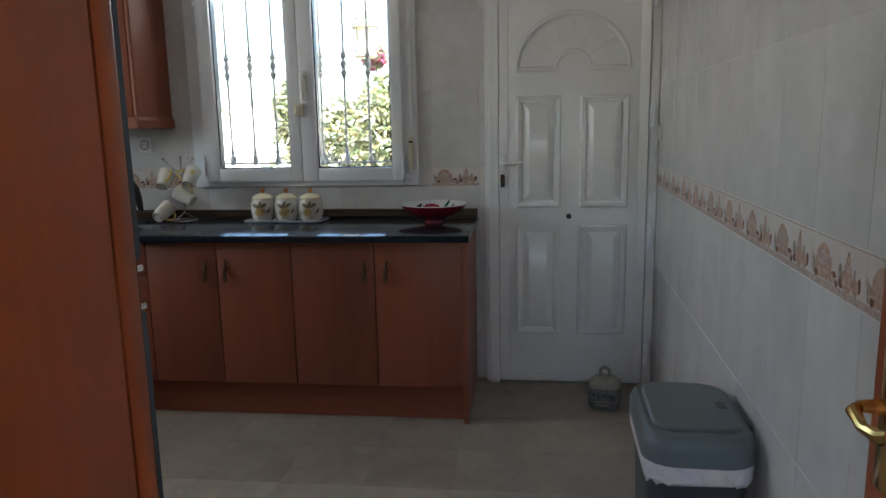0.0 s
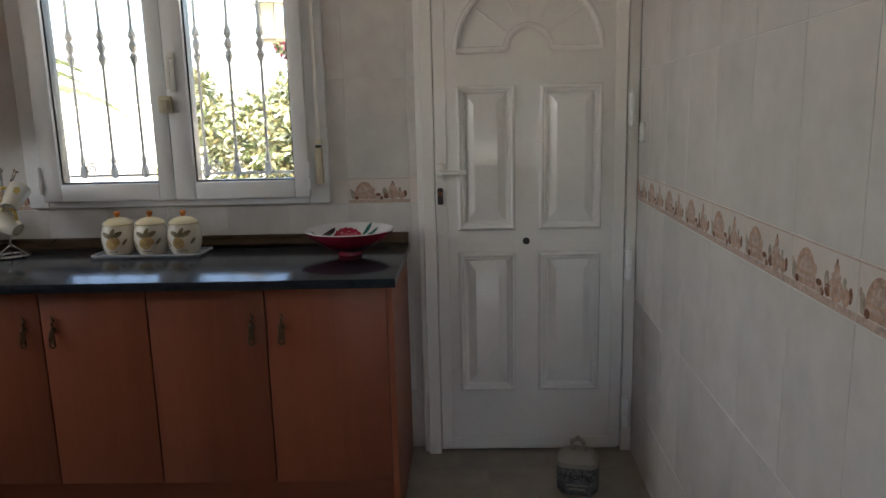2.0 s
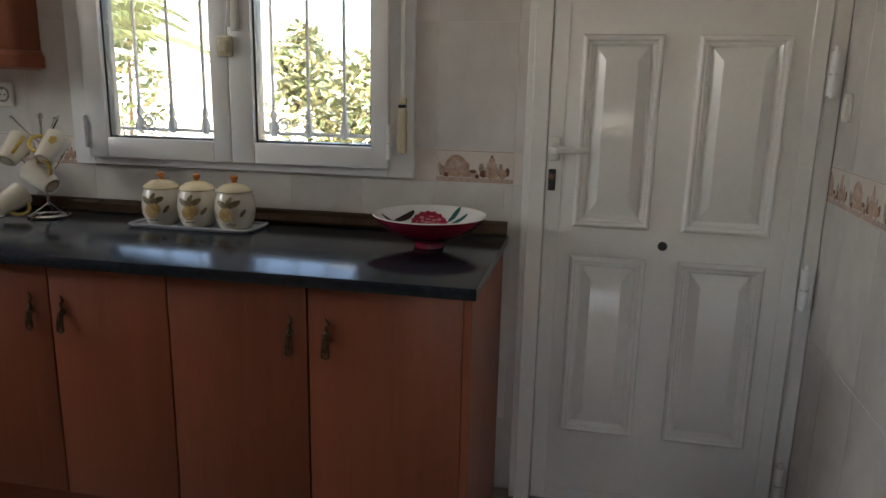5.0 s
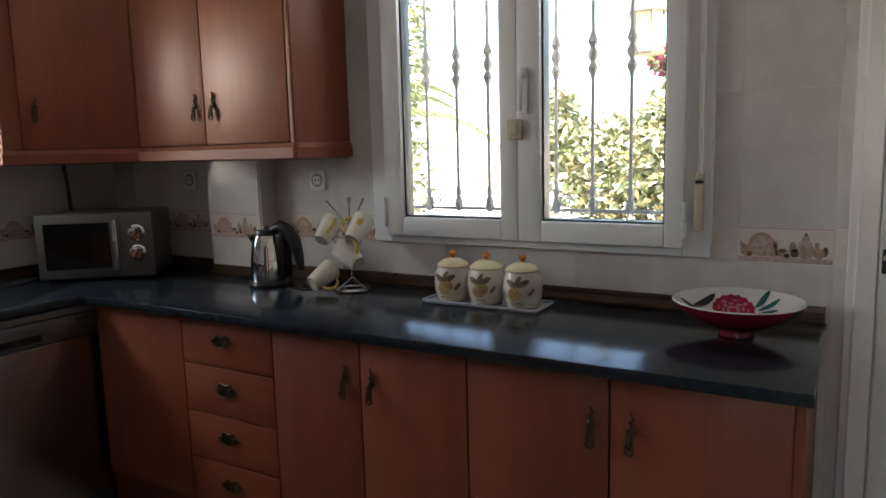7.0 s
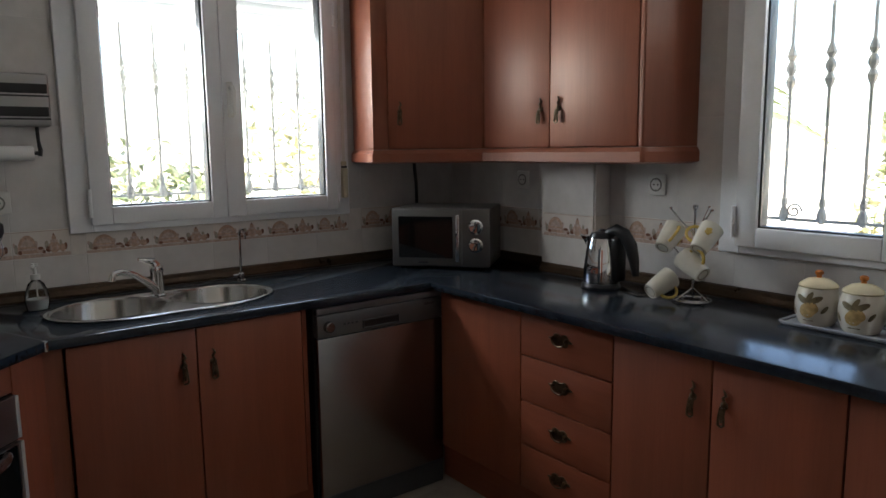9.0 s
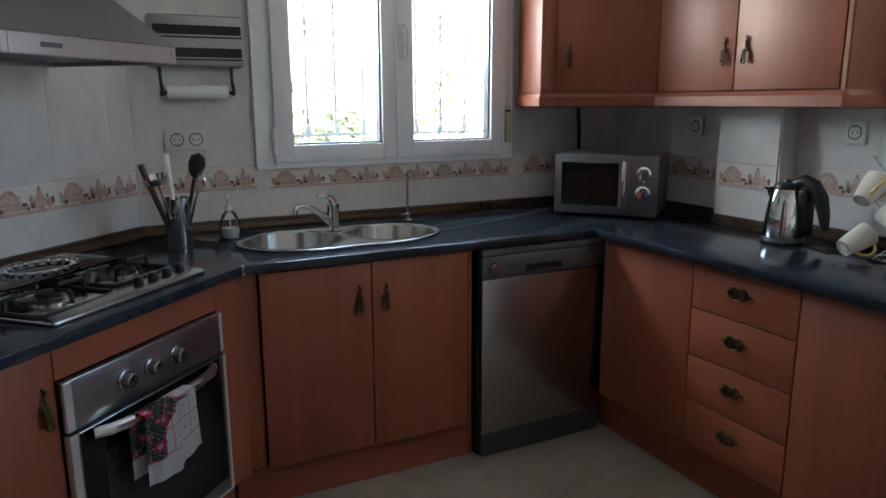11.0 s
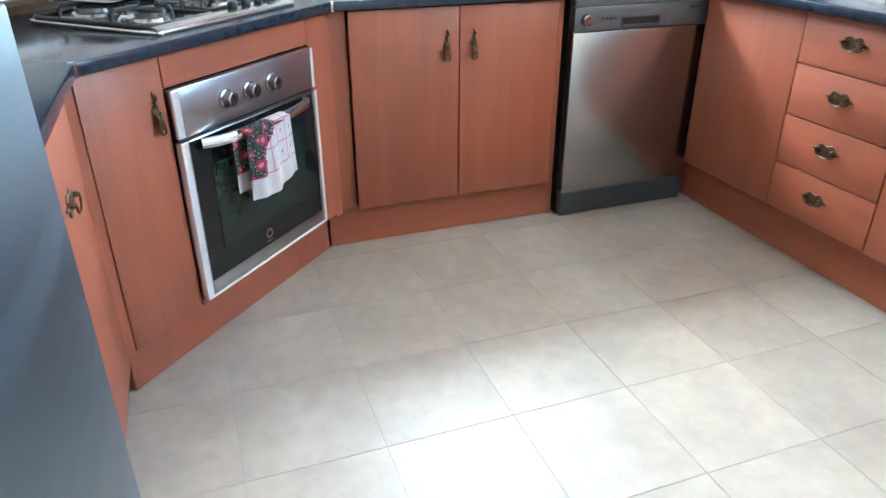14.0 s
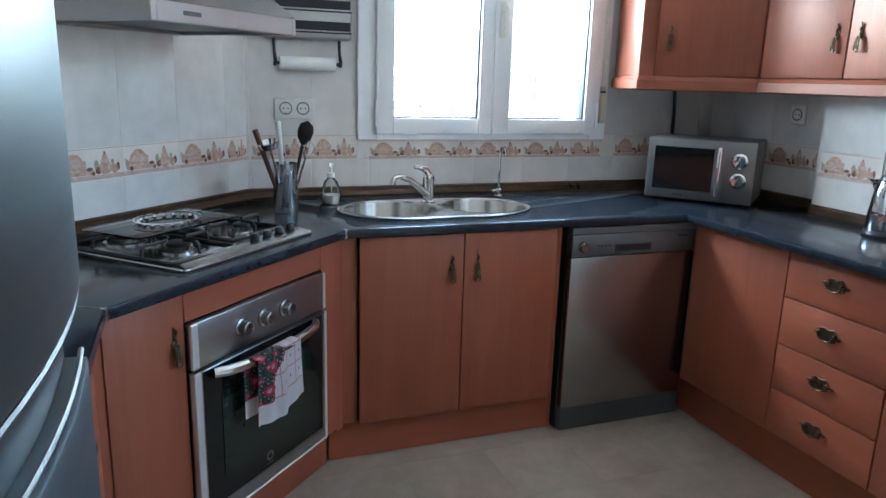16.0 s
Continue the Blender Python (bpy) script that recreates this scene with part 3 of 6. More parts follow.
# bronze quarter moulding where the worktop meets the tiles
runs = [((-0.925, 0), (-2.995, 0)), ((-2.995, -0.094), (-3.29, -0.094)), ((-3.29, 0), (WEST, 0)), ((WEST, 0), (WEST, CORNER_W)), ((WEST, CORNER_W), (CORNER_S, SOUTH)), ((CORNER_S, SOUTH), (-1.86, SOUTH))]
for (x0, y0), (x1, y1) in runs:
    d = Vector((x1 - x0, y1 - y0, 0))
    m = Matrix.Translation((x0, y0, COUNTER)) @ Matrix.Rotation(math.atan2(d.y, d.x), 4, "Z")
    own = bmesh.new()
    prof = [(0, 0.0), (0.03, 0.0), (0.03, 0.008), (0.022, 0.014), (0.018, 0.022), (0.012, 0.026), (0.010, 0.038), (0, 0.042)]
    ends = [[own.verts.new((a, y, z + 0.001)) for y, z in prof] for a in (0.0, d.length)]
    for i in range(len(prof)):
        j = (i + 1) % len(prof)
        own.faces.new((ends[0][i], ends[0][j], ends[1][j], ends[1][i]))
    own.faces.new(ends[0]), own.faces.new(ends[1][::-1])
    own.transform(m)
    tagged(part("trim", own, M_BRONZE), "dark bronze moulding along the back of the worktop", "trim", "worktop mouldings", "structure")

DZ0, DZ1 = 0.155, 0.862


def pull(bm=None):
    """An antique drop pull, 11 cm tall, face towards -y, hung from its top at the origin."""
    bm = bm or bmesh.new()
    tube([(-0.003, -0.004, 0.014), (0.003, -0.006, 0.008), (0.006, -0.006, -0.001), (-0.002, -0.006, -0.010), (0.002, -0.006, -0.02), (0, -0.006, -0.03)], [0.002, 0.0035, 0.0045, 0.0045, 0.004, 0.006], 8, bm=bm)
    lathe([(0, -0.002), (0.011, -0.002), (0.012, 0.003), (0.007, 0.008), (0.0, 0.009)], 12, Matrix.Translation((0, 0, -0.032)) @ Matrix.Rotation(radians(90), 4, "X"), bm)
    tube([(-0.006, -0.010, -0.034), (-0.007, -0.016, -0.055), (-0.009, -0.017, -0.084), (-0.003, -0.016, -0.089), (0.003, -0.016, -0.089), (0.009, -0.017, -0.084), (0.007, -0.016, -0.055), (0.006, -0.010, -0.034)], [0.003, 0.0033, 0.0036, 0.0036, 0.0036, 0.0036, 0.0033, 0.003], 7, bm=bm)
    tube([(0, -0.012, -0.036), (0, -0.016, -0.06), (0, -0.015, -0.078)], [0.004, 0.006, 0.003], 7, bm=bm)
    return bm


def bat_wing():
    """A bat-wing drawer pull with a bail, 9 cm wide."""
    bm = bmesh.new()
    poly = []
    for i in range(40):
        a = 2 * math.pi * i / 40
        r = 1 + 0.16 * math.cos(6 * a) + 0.07 * math.cos(10 * a + 0.5)
        poly.append((0.040 * r * math.cos(a), 0.0185 * r * math.sin(a)))
    prism(poly, 0.0, 0.004, 0.0012, 1, bm)
    bm.transform(Matrix.Rotation(radians(90), 4, "X"))
    for sx in (-0.026, 0.026):
        lathe([(0, 0), (0.0045, 0), (0.005, 0.006), (0.003, 0.012), (0, 0.013)], 10, Matrix.Translation((sx, -0.003, 0.004)) @ Matrix.Rotation(radians(90), 4, "X"), bm)
    tube([(0.026 * math.cos(radians(a)), -0.014, 0.002 + 0.02 * math.sin(radians(a))) for a in range(180, 361, 15)], 0.0024, 7, bm=bm)
    return bm


PULL_ME = None
WING_ME = None


def put_pull(door, x, y, z, wing=False):
    global PULL_ME, WING_ME
    if wing:
        if WING_ME is None:
            o = part("handle", bat_wing(), M_ANTIQUE, door, "antique bronze bail pull")
            WING_ME = o.data
        else:
            o = share("handle", WING_ME, door, Matrix())
    else:
        if PULL_ME is None:
            o = part("handle", pull(), M_ANTIQUE, door, "antique bronze drop pull")
            PULL_ME = o.data
        else:
            o = share("handle", PULL_ME, door, Matrix())
    o["label"] = "antique bronze bail pull" if wing else "antique bronze drop pull"
    o.matrix_basis = Matrix.Translation((x, y, z)) @ Matrix.Scale(1.16 if wing else 1.0, 4)


def base_unit(m, w, depth, doors, label, drawers=(), group="base units", low=0.155):
    """A base unit: local x along its front, front face at y = 0, back at y = depth."""
    root = thing("base_cabinet", m, label, "cabinet", group)
    bm = bmesh.new()
    for r in ((0.0, 0.018), (w - 0.018, w)):
        box(r[0], r[1], 0.022, depth, low - 0.01, 0.866, bm=bm)
    box(0.018, w - 0.018, 0.022, depth, low - 0.01, low + 0.008, bm=bm)
    box(0.018, w - 0.018, depth - 0.012, depth, low + 0.008, 0.866, bm=bm)
    part("body", bm, M_WOODY, root, smooth=False)
    for x0, x1, hx in doors:
        d = part("door", box(x0 + 0.0015, x1 - 0.0015, 0.0, 0.02, low, DZ1, 0.0022, 2), M_WOOD, root)
        if hx is not None:
            put_pull(d, hx, 0.0, 0.768)
    for z0, z1 in drawers:
        d = part("drawer_front", box(0.0015, w - 0.0015, 0.0, 0.02, z0 + 0.002, z1 - 0.002, 0.0022, 2), M_WOODX, root)
        # thin raised strip standing in for the highlight along the top edge
        part("groove_line", box(0.004, w - 0.004, -0.0006, 0.004, z1 - 0.0075, z1 - 0.005), M_WOODX, d)
        put_pull(d, w * 0.47, 0.0, (z0 + z1) / 2 + 0.012, True)
    return root


FN = -0.62
base_unit(pose(-1.748, FN, 0), 0.793, 0.61, [(0, 0.390, 0.345), (0.392, 0.793, 0.444)], "cherry base cabinet with two doors beside the back door", low=0.18)
base_unit(pose(-2.457, FN, 0), 0.707, 0.61, [(0, 0.347, 0.291), (0.349, 0.707, 0.389)], "cherry base cabinet with two doors under the window", low=0.18)
base_unit(pose(-2.884, FN, 0), 0.425, 0.61, [], "cherry drawer cabinet with four drawers", [(0.18, 0.35), (0.35, 0.522), (0.522, 0.697), (0.697, 0.862)], low=0.18)
base_unit(pose(-3.37, FN, 0), 0.484, 0.61, [(0.0, 0.484, None)], "cherry corner base cabinet with one plain door", low=0.18)
bm = box(-0.955, -0.935, FN, -0.004, 0.0, 0.867, 0.002)
panel = tagged(part("end_panel", bm, M_WOOD), "cherry end panel closing the run of cabinets", "panel")
part("lipping", box(-0.9545, -0.9355, FN - 0.0018, FN - 0.0002, 0.002, 0.866, 0.0005), M_WOOD, panel)
FW = -3.405
base_unit(pose(FW, -2.073, 0, 0, 0, 90), 0.856, 0.6, [(0.04, 0.4365, 0.39), (0.4375, 0.827, 0.49)], "cherry sink cabinet with two doors")
bm = box(FW - 0.045, FW - 0.02, -2.1, -2.036, 0.155, DZ1, 0.002)
tagged(part("filler_strip", bm, M_WOOD), "narrow cherry filler strip beside the sink cabinet", "panel")
# oven corner, in the slanting frame: local x towards the sink
FD = 0.03


root = thing("oven_cabinet", HOB @ Matrix.Translation((0, FD, 0)), "cherry cabinet round the built-in oven", "cabinet", "base units")
part("body", box(-0.44, 0.45, 0.16, 0.56, 0.0, 0.15), M_WOODY, root, smooth=False)
d = part("door", box(-0.480, -0.236, 0.0, 0.02, DZ0, DZ1, 0.0022, 2), M_WOOD, root)
put_pull(d, -0.272, 0.0, 0.768)
part("fascia", box(-0.233, 0.374, 0.0, 0.02, 0.782, DZ1, 0.002), M_WOODX, root)
part("filler", box(0.376, 0.486, 0.0, 0.02, DZ0, DZ1, 0.002), M_WOOD, root)
part("lower_fascia", box(-0.233, 0.374, 0.0, 0.02, DZ0, 0.178, 0.002), M_WOODX, root)
for a in (-0.492, 0.492):
    part("corner_strip", box(a - 0.02, a + 0.02, 0.005, 0.03, 0.14, DZ1), M_WOOD, root)
southern = base_unit(pose(-1.90, EDGE_S - 0.03, 0, 0, 0, 180), 0.76, 0.6, [(0.0, 0.758, None)], "cherry base cabinet between the fridge and the oven")
put_pull(southern.children[1], 0.54, 0.0, 0.69, True)

# plinths
bm = box(-3.44, -0.957, FN + 0.06, FN + 0.078, 0, 0.168, 0.002)
tagged(part("baseboard", bm, M_WOODX), "cherry plinth under the window cabinets", "plinth", "plinths", "structure")
bm = box(FW - 0.058, FW - 0.04, -2.14, -1.205, 0, 0.152, 0.002)
tagged(part("baseboard", bm, M_WOODY), "cherry plinth under the sink cabinet", "plinth", "plinths", "structure")
bm = box(-0.47, 0.475, 0.083, 0.101, 0, 0.152, 0.002)
bm.transform(HOB)
tagged(part("baseboard", bm, M_WOODX), "cherry plinth under the oven", "plinth", "plinths", "structure")
bm = box(-2.76, -1.86, EDGE_S - 0.11, EDGE_S - 0.095, 0, 0.152, 0.002)
tagged(part("baseboard", bm, M_WOODX), "cherry plinth under the cabinet beside the fridge", "plinth", "plinths", "structure")

# ---- dishwasher ----
M_GREYSTRIP = surface("grey_metal_strip", (0.17, 0.175, 0.18), 0.35, 0.6, var=0.06, fine=200)
root = thing("dishwasher", pose(-3.388, -1.195, 0, 0, 0, 90), "brushed steel dishwasher with a dark control strip", "dishwasher")
part("casing", box(0.0, 0.595, 0.03, 0.58, 0.0, 0.862, 0.003), M_BLACK, root)
d = part("door", box(0.004, 0.592, 0.0, 0.035, 0.108, 0.743, 0.004, 2), M_STEEL, root)
part("control_strip", box(0.004, 0.592, -0.002, 0.035, 0.746, 0.834, 0.004, 2), M_GREYSTRIP, root, "grey control strip")
part("top_strip", box(0.004, 0.592, 0.0, 0.035, 0.836, 0.862, 0.003, 1), M_GREYSTRIP, root)
part("kick_plate", box(0.004, 0.592, 0.002, 0.035, 0.004, 0.104, 0.003), M_GREYDK, root)
part("knob", lathe([(0, -0.002), (0.022, 0.0), (0.02, 0.018), (0.016, 0.022), (0, 0.022)], 22, Matrix.Translation((0.05, -0.002, 0.788)) @ Matrix.Rotation(radians(90), 4, "X")), M_STEEL, root)
bm = bmesh.new()
for r in clip_out([(0.20, 0.37, 0.756, 0.792)], (0.205, 0.365, 0.762, 0.787)):
    box(r[0], r[1], -0.008, 0.0, r[2], r[3], 0.002, 1, bm)
hd = part("grip", bm, M_GREYDK, root, "recessed door grip")
part("grip_recess", box(0.205, 0.365, -0.0035, -0.002, 0.762, 0.787), M_BLACK, hd)
part("badge", box(0.50, 0.55, -0.0035, -0.002, 0.808, 0.818), M_GREYDK, root)
for i in range(4):
    part("button", box(0.115 + i * 0.018, 0.125 + i * 0.018, -0.006, -0.002, 0.785, 0.793, 0.001), M_GREYDK, root)

# ---- wall units ----
UZ0, UZ1 = 1.452, 2.175


def mould(path, z0, z1, out, name, parent, material, inner=0.12):
    """A moulding that follows path (front line, outward to its left), standing out by out."""
    pts = [Vector((x, y, 0)) for x, y in path]
    off, inn = [], []
    for i, p in enumerate(pts):
        a, b = pts[max(0, i - 1)], pts[min(len(pts) - 1, i + 1)]
        n = (b - a).normalized()
        n = Vector((n.y, -n.x, 0))
        off.append(p + n * out), inn.append(p - n * 0.02)
    own = bmesh.new()
    h = z1 - z0
    prof = [(inn, z0), (off, z0 + h * 0.12), (off, z0 + h * 0.72), (pts, z1), (inn, z1)]
    rings = [[own.verts.new((q.x, q.y, z)) for q in line] for line, z in prof]
    for k in range(len(rings)):
        A, B = rings[k], rings[(k + 1) % len(rings)]
        for i in range(len(pts) - 1):
            own.faces.new((A[i], A[i + 1], B[i + 1], B[i]))
    own.faces.new([r[0] for r in rings]), own.faces.new([r[-1] for r in rings][::-1])
    return part(name, own, material, parent, at_world=True)


UF = -0.262
unit = thing("wall_cabinet", pose(-3.05, 0, UZ0), "cherry wall cabinet with two doors and a rounded end", "cabinet", "wall units")
part("body", box(-3.505, -2.66, UF + 0.022, -0.004, UZ0, UZ1, 0.001), M_WOOD, unit, at_world=True)
for x0, x1, hx in ((-3.505, -3.097, -3.145), (-3.095, -2.66, -3.045)):
    d = part("door", box(x0 + 0.0015, x1 - 0.0015, UF, UF + 0.02, UZ0 + 0.003, UZ1 - 0.002, 0.0025, 2), M_WOOD, unit, at_world=True)
    put_pull(d, hx + 3.05, UF, 0.188)
end = [(-2.655, UF), (-2.640, UF)] + [(-2.634 + 0.05 * k / 12 + 0.012 * math.sin(math.pi * k / 12), UF + 0.004 + (-UF - 0.008) * k / 12) for k in range(13)]
bm = prism(end + [(-2.655, -0.004)], UZ0, UZ1)
part("rounded_end", bm, M_WOOD, unit, at_world=True)
run = [(-3.505, UF)] + end
mould(run, UZ0 - 0.064, UZ0 - 0.001, 0.012, "light_rail", unit, M_WOODX)
mould(run, UZ1 + 0.001, UZ1 + 0.06, 0.022, "cornice", unit, M_WOODX)

unit = thing("wall_cabinet", pose(-3.9, -0.2, UZ0), "cherry corner wall cabinet with a slanting door", "cabinet", "wall units")
C1, C2 = Vector((-3.779, -0.6)), Vector((-3.509, UF))
poly = [(C2.x, C2.y + 0.022), (C2.x, -0.004), (WEST + 0.004, -0.004), (WEST + 0.004, -0.595), (C1.x - 0.02, -0.595)]
part("body", prism(poly, UZ0, UZ1), M_WOOD, unit, at_world=True)
ax = (C2 - C1)
m = Matrix.Translation((C1.x, C1.y, 0)) @ Matrix.Rotation(math.atan2(ax.y, ax.x), 4, "Z")
bm = box(0.002, ax.length - 0.002, 0.0, 0.02, UZ0 + 0.003, UZ1 - 0.002, 0.0025, 2)
bm.transform(m)
d = part("door", bm, M_WOOD, unit, at_world=True)
hm = pull()
hm.transform(m @ Matrix.Translation((0.055, 0, UZ0 + 0.20)))
part("handle", hm, M_ANTIQUE, d, "antique bronze drop pull", at_world=True)
end = arc(-3.80, -0.60, -0.27, -0.068, 0, 90, 12)
poly = end + [(-3.782, -0.668 + 0.03), (-3.782, -0.598)]
part("rounded_end", prism(poly, UZ0, UZ1), M_WOOD, unit, at_world=True)
run = end + [(C1.x, C1.y - 0.03), (C1.x + 0.004, C1.y), (C2.x, C2.y)]
mould(run, UZ0 - 0.064, UZ0 - 0.001, 0.012, "light_rail", unit, M_WOODX)
mould(run, UZ1 + 0.001, UZ1 + 0.06, 0.022, "cornice", unit, M_WOODX)

# ---- fridge ----
root = thing("fridge", pose(-1.60, SOUTH + 0.043, 0, 0, 0, 180 - 8), "tall steel two-door fridge with bulging doors", "fridge")
# local x runs towards the oven, front towards -y
part("casing", box(-0.30, 0.30, -0.60, 0.0, 0.02, 1.84, 0.004), M_BLACK, root)


def bulged(z0, z1):
    pts = [(0.30 * (i / 12 * 2 - 1), -0.645 - 0.036 * (1 - (i / 12 * 2 - 1) ** 2)) for i in range(13)]
    return prism([(-0.30, -0.605)] + pts + [(0.30, -0.605)], z0, z1, 0.004, 2)


part("fridge_door", bulged(0.07, 1.13), M_FRIDGE, root, "brushed blue-grey steel door")
part("freezer_door", bulged(1.205, 1.84), M_FRIDGE, root, "brushed blue-grey steel door")
pts = [(0.295 * (i / 12 * 2 - 1), -0.625 - 0.034 * (1 - (i / 12 * 2 - 1) ** 2)) for i in range(13)]
part("grip_strip", prism([(-0.295, -0.60)] + pts + [(0.295, -0.60)], 1.131, 1.204), M_BLACK, root, "dark recessed grip between the doors")
for z in (1.138, 1.196):
    part("trim_strip", tube([(x, y - 0.016, z) for x, y in pts], 0.003, 6), M_GREYDK, root)
for z in (1.133, 1.188):
    part("hinge_pin", box(-0.304, -0.296, -0.645, -0.63, z, z + 0.01, 0.002), M_CHROME, root)
part("plinth", box(-0.29, 0.29, -0.60, -0.05, 0.0, 0.06), M_BLACK, root)
bm = box(-1.214, -1.198, SOUTH + 0.006, -2.815, 0, 2.2, 0.002)
tagged(part("side_panel", bm, wood("dark_panel_wood", (0.055, 0.02, 0.012))), "tall dark wooden panel beside the fridge", "panel")

# ---- tiles, last of the large structure ----
def tile_mesh(w, h, t=0.006, b=0.0009):
    return box(-w / 2 + 0.0007, w / 2 - 0.0007, 0, t, -h / 2 + 0.0007, h / 2 - 0.0007, b, 1)


TILES = {}


def tile_at(wall_ob, a0, a1, b0, b1, mat_=None, name="tile"):
    w, h = round(a1 - a0, 4), round(b1 - b0, 4)
    if w < 0.006 or h < 0.006:
        return None
    key = (w, h, name)
    m = Matrix.Translation(((a0 + a1) / 2, 0.0, (b0 + b1) / 2))
    if key not in TILES:
        o = part(name, tile_mesh(w, h), mat_ or M_TILE, wall_ob, smooth=False)
        TILES[key] = o.data
        o.matrix_basis = m
        return o
    return share(name, TILES[key], wall_ob, m)


def motif():
    """Kitchen still life of the border tile: a basket, cups, a pot and herbs, under 1 mm thick."""
    bm = bmesh.new()
    def flat(poly, mi, t=0.0006):
        own = bmesh.new()
        f = own.faces.new([own.verts.new((x, -t, z)) for x, z in poly])
        joined(bm, own, mi)
    def blob(cx, cz, rx, rz, mi, a0=0, a1=360, t=0.0006):
        flat(arc(cx, cz, rx, rz, a0, a1, 14)[: 14 if a1 - a0 == 360 else 15], mi, t)
    flat([(-0.124, -0.050), (0.124, -0.050), (0.124, -0.036), (-0.124, -0.036)], 1, 0.0004)
    flat([(-0.124, 0.047), (0.124, 0.047), (0.124, 0.0495), (-0.124, 0.0495)], 1, 0.0004)
    blob(-0.06, -0.022, 0.042, 0.058, 0, 0, 180)
    blob(-0.06, -0.022, 0.030, 0.043, 1, 20, 160, t=0.0008)
    flat([(-0.105, -0.034), (-0.015, -0.034), (-0.015, -0.022), (-0.105, -0.022)], 0)
    for k in range(3):
        blob(-0.06, -0.018 + k * 0.014, 0.040 - k * 0.009, 0.004, 1, t=0.0009)
    blob(-0.005, -0.022, 0.017, 0.013, 1)
    blob(-0.005, -0.016, 0.011, 0.006, 2, t=0.0009)
    blob(0.022, -0.004, 0.009, 0.016, 3)
    blob(0.028, -0.022, 0.012, 0.012, 2)
    blob(0.055, -0.015, 0.026, 0.022, 0)
    blob(0.055, 0.008, 0.018, 0.007, 1, t=0.0009)
    blob(0.055, 0.02, 0.010, 0.012, 0)
    blob(0.055, 0.033, 0.004, 0.005, 2)
    blob(0.09, -0.02, 0.014, 0.016, 0)
    blob(0.084, 0.002, 0.006, 0.010, 3)
    blob(-0.022, 0.002, 0.006, 0.012, 1)
    blob(0.008, -0.030, 0.008, 0.007, 2)
    blob(-0.092, -0.028, 0.008, 0.008, 2, t=0.0011)
    blob(0.04, -0.016, 0.005, 0.012, 1, t=0.0009)
    blob(0.068, -0.016, 0.005, 0.012, 1, t=0.0009)
    blob(0.105, -0.014, 0.007, 0.014, 2)
    blob(-0.108, -0.015, 0.008, 0.018, 3)
    blob(-0.115, 0.0, 0.005, 0.01, 1)
    return bm


MOTIF = None


def tiled(wall_ob, length, holes, phase=0.0, covered=(), pitch=0.25):
    global MOTIF
    a = -((phase) % pitch)
    cols = []
    while a < length:
        cols.append((max(a, 0.0), min(a + pitch, length)))
        a += pitch
    for c0, c1 in cols:
        for z0, z1 in ROWS_Z:
            for r in clip_all([(c0, c1, z0, z1)], list(holes) + list(covered)):
                tile_at(wall_ob, *r)
        for r in clip_all([(c0, c1, FR0, FR1)], list(holes) + list(covered)):
            o = tile_at(wall_ob, *r, M_FRIEZE, "border_tile")
            if o is None or r[3] - r[2] < 0.06:
                continue
            w = r[1] - r[0]
            if w > 0.1:
                if MOTIF is None:
                    k = part("motif", motif(), [M_SALMON, M_ROSE, M_UMBER, M_SAGE], o, "salmon and brown kitchen still life", smooth=False)
                    MOTIF = k.data
                else:
                    k = share("motif", MOTIF, o, Matrix())
                k.matrix_basis = Matrix.Diagonal((min(1.0, w / 0.25), 1, min(1.0, (r[3] - r[2]) / 0.1), 1))


PILLAR_L = (-3.29 - WEST, -2.995 - WEST, 0, 2.2)
tiled(wall_north, -WEST, [WIN_NL, DOOR_N, PILLAR_L], phase=(WEST + 1.163) % 0.25, covered=[(0, -0.94 - WEST, 0, 0.86)])
tiled(wall_east, -SOUTH, [], phase=0.01)
tiled(wall_west, -CORNER_W, [WIN_WL], phase=(CORNER_W + 1.83) % 0.25, covered=[(0, 3, 0, 0.86)])
tiled(wall_hob, D_LEN, [], phase=0.1, covered=[(0, 2, 0, 0.86)])
tiled(wall_south, -CORNER_S, [DOORWAY], phase=0.0, covered=[(1.86, 3.2, 0, 0.86)])
# pillar: one column of narrow tiles on its face, slips on its sides
for z0, z1 in [r for r in ROWS_Z if r[1] > 0.9 and r[0] < 2.1]:
    bm = tile_mesh(0.295, z1 - z0)
    bm.transform(pose(-3.1425, -0.1, (z0 + z1) / 2))
    part("tile", bm, M_TILE, pillar, smooth=False)
    for sx, rz in ((-3.2965, 90), (-2.9885, -90)):
        bm = tile_mesh(0.092, z1 - z0)
        bm.transform(pose(sx, -0.05, (z0 + z1) / 2, 0, 0, -rz))
        part("tile", bm, M_TILE, pillar, smooth=False)
bm = tile_mesh(0.295, FR1 - FR0)
bm.transform(pose(-3.1425, -0.1, (FR0 + FR1) / 2))
o = part("border_tile", bm, M_FRIEZE, pillar, smooth=False)
bm = motif()
bm.transform(pose(-3.1425, -0.1, (FR0 + FR1) / 2) @ Matrix.Diagonal((1.1, 1, 1, 1)))
part("motif", bm, [M_SALMON, M_ROSE, M_UMBER, M_SAGE], o, smooth=False)
for sx in (-3.2965, -2.9885):
    bm = box(sx - 0.003, sx + 0.003, -0.096, -0.004, FR0, FR1)
    part("border_tile", bm, M_FRIEZE, pillar, smooth=False)

